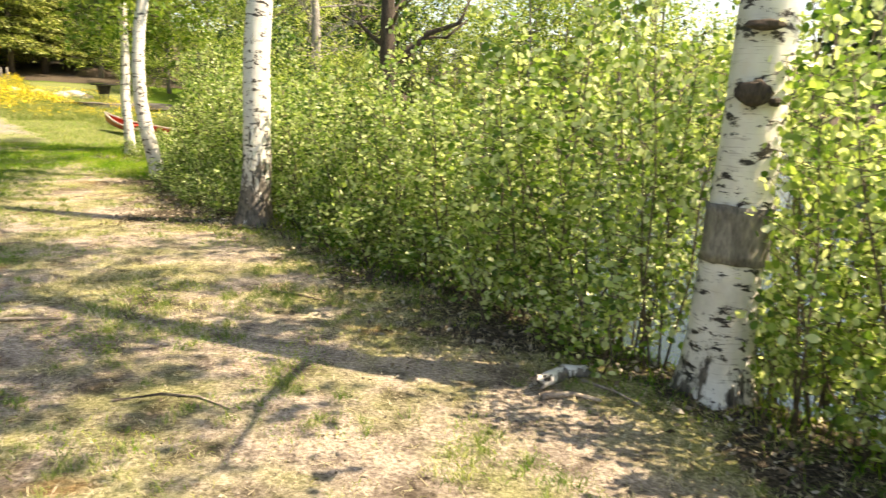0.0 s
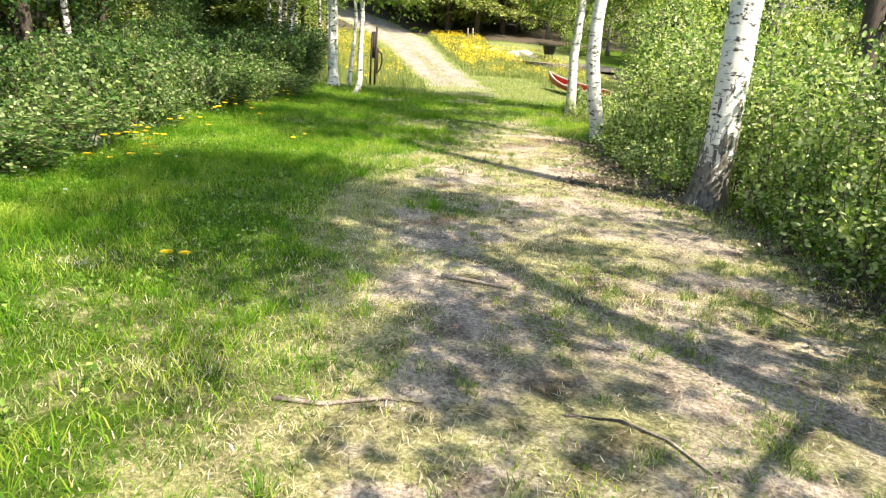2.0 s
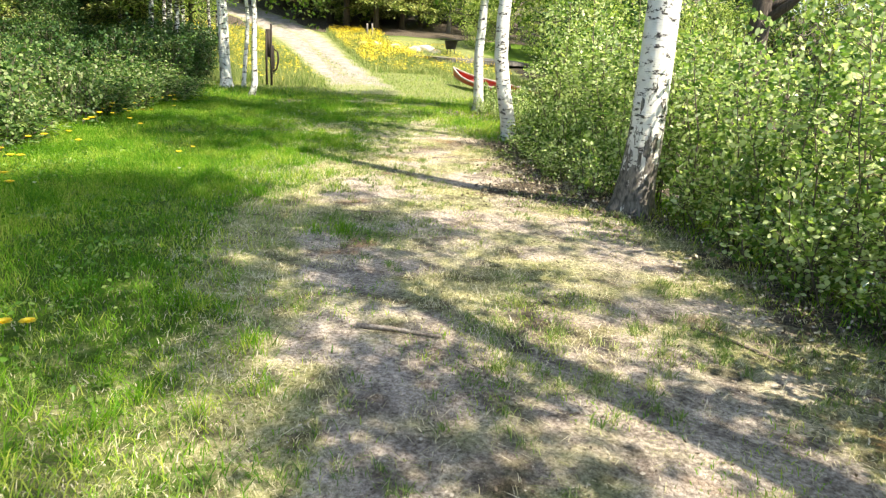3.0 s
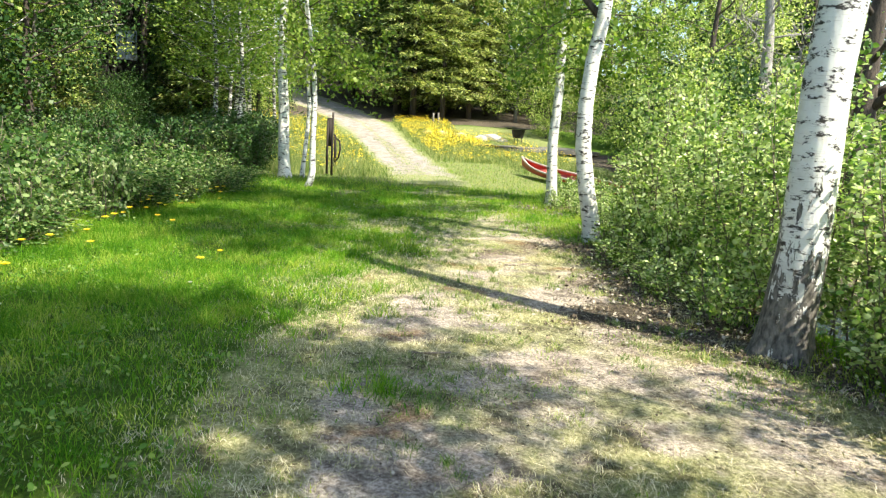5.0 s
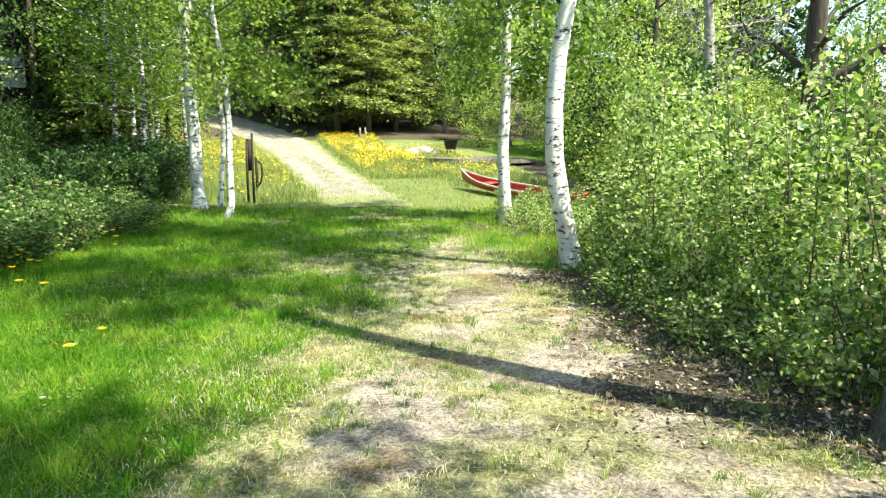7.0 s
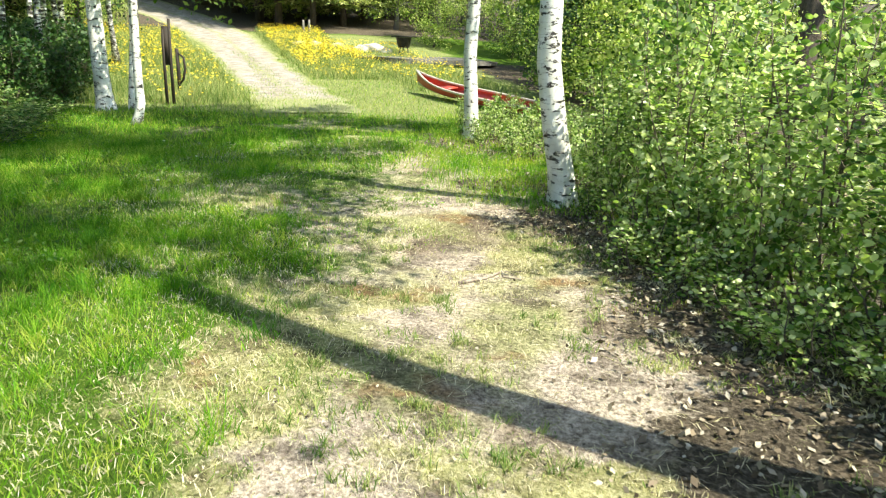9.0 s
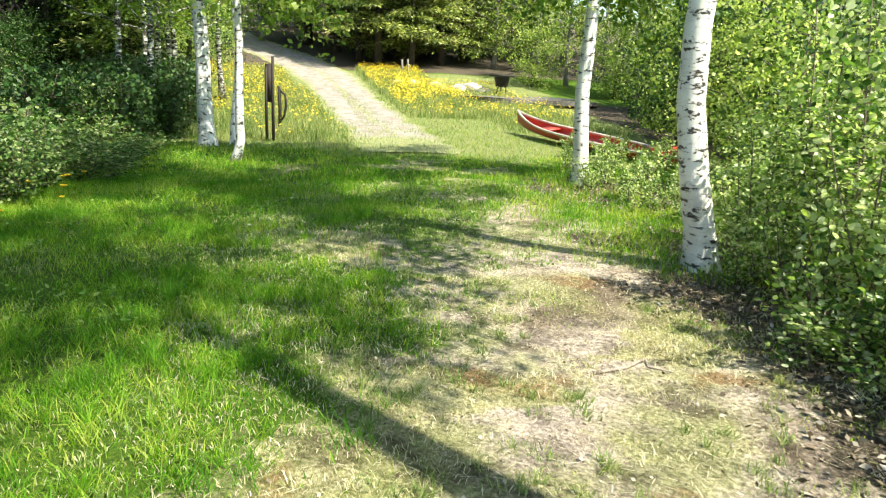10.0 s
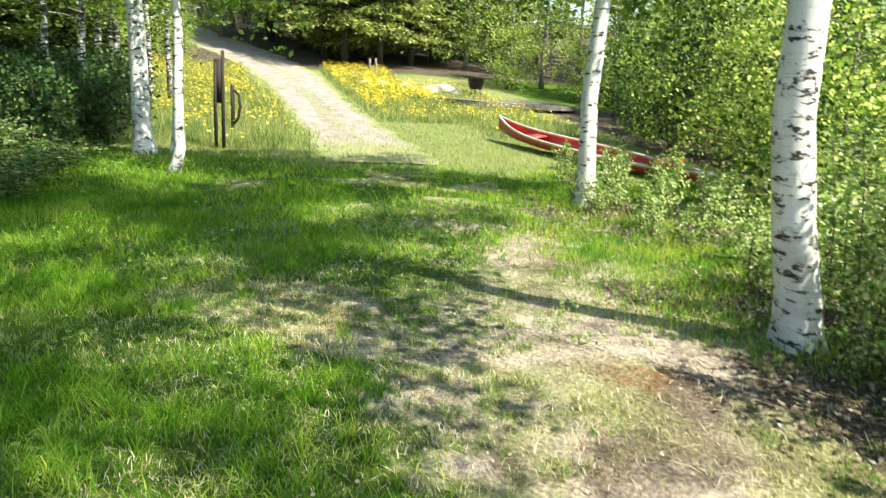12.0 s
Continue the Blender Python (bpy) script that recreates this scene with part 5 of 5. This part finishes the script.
# ---- far woods ----
far_leafy = [broadleaf("far_tree", "green tree in the woods farther off", 10, 0.13, 0.8, 2.6, 1700, 0.27, BROADLEAF, GREYBARK, 140 + k, joined=True) for k in range(2)]
far_deep = [broadleaf("far_tree", "tree deep in the wood with leaves darkened for shade", 11, 0.15, 0.6, 2.7, 1700, 0.3, DEEPLEAF, DARKBARK, 150 + k, joined=True) for k in range(2)]
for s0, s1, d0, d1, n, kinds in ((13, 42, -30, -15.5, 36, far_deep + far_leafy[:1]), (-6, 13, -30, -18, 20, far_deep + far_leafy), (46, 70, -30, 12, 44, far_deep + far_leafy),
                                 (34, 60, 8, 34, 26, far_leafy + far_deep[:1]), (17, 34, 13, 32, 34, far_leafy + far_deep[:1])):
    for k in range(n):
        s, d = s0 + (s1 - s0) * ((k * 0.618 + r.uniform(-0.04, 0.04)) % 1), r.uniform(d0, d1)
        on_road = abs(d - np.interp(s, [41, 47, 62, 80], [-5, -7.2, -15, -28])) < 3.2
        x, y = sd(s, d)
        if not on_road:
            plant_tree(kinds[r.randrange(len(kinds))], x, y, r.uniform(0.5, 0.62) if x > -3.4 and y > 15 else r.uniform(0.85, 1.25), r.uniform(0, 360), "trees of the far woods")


def far_shore():
    """The wooded shore across the lake, as one mass of small clumps."""
    n = 26000
    s, k = rng.uniform(-150, 60, n), rng.random(n)
    d = 104 + 14 * vnoise(s, k * 0, 0.05, 30) + 8 * rng.random(n)
    top = 7 + 7 * vnoise(s, 0 * s, 0.16, 31) + 4 * vnoise(s, 0 * s, 0.6, 32)
    x, y = sd(s, d)
    at = np.stack([x, y, gz(x, y) + top * k], 1)
    tagged(new("far_shore_woods", leaves("far_shore_woods", at, 1.5, DEEPLEAF, spread=0.8, up=0.6)), "wooded shore across the lake", "woods", kind="stuff")


far_shore()


def felled_log():
    a, b = sd(57.5, -7.6), sd(60.5, -2.6)
    x, y = a
    ob = root("log", x, y, "long pale felled log lying on the slope", "log")
    z0 = land(x, y)
    buf = ([], [])
    pts = [(a[0] + (b[0] - a[0]) * k / 6, a[1] + (b[1] - a[1]) * k / 6) for k in range(7)]
    tube(buf, [(p[0] - x, p[1] - y, land(*p) - z0 + 0.22) for p in pts], [0.3 - 0.015 * k for k in range(7)], 12)
    part("wood", mesh_from("wood", *buf, TWIG), ob)


felled_log()


# ---- house in the wood ----
def house():
    x, y = HOUSE
    turn = math.degrees(math.atan2(3.4 - y, -2.5 - x))
    ob = root("house", x, y, "brown wooden house, boards darkened for shade, half hidden by trees", "house", rz=turn)
    base = land(x, y)
    w, dep, h = 4.4, 4.4, 6.6
    wx, wz, ww, wh = 0.0, 4.55 - base, 1.0, 1.45           # the window's middle and size
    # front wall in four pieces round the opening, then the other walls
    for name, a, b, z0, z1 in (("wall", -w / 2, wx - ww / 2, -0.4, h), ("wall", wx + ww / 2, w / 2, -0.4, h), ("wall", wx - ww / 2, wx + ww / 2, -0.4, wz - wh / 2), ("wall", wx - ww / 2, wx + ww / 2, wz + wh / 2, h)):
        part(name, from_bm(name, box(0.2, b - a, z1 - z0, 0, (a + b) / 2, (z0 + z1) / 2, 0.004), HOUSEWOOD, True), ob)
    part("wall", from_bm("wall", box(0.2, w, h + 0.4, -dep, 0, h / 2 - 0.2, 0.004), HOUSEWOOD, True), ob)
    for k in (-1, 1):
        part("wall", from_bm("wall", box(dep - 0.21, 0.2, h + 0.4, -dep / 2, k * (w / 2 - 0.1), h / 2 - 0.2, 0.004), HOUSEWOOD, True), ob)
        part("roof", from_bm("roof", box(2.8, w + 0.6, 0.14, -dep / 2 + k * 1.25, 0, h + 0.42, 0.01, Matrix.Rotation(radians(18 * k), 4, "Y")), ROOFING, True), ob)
    win = part("window", from_bm("window", box(0.03, ww - 0.1, wh - 0.1, 0.0, wx, wz, 0.002), PANE, True), ob, "window pane tinted with the blue of reflected sky")
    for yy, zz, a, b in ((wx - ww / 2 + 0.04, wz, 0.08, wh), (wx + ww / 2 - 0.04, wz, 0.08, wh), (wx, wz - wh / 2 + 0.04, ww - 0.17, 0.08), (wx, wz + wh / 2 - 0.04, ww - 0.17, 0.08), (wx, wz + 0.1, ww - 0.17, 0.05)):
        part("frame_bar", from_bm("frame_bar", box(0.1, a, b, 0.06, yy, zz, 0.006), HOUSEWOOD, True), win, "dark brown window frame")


house()


def stone_slab():
    """Low flat grey patch on the ground by the fire place."""
    x, y = sd(32.0, 3.5)
    bm = bmesh.new()
    bmesh.ops.create_circle(bm, cap_ends=True, segments=28, radius=1)
    ext = bmesh.ops.extrude_face_region(bm, geom=bm.faces[:])
    bmesh.ops.translate(bm, vec=(0, 0, 0.12), verts=[v for v in ext["geom"] if isinstance(v, bmesh.types.BMVert)])
    for v in bm.verts:
        k = 1 + 0.2 * noise.noise(v.co * 1.7)
        v.co = Vector((v.co.x * 3.0 * k, v.co.y * 1.4 * k, v.co.z * (1.6 + 0.9 * noise.noise(v.co * 1.3))))
    ob = new("stone_slab", from_bm("stone_slab", bm, PATCHGREY, True))
    ob.matrix_world = pose(x, y, land(x, y) - 0.02, 0, 0, 20)
    tagged(ob, "low flat grey patch beside the fire grill", "stone")


stone_slab()
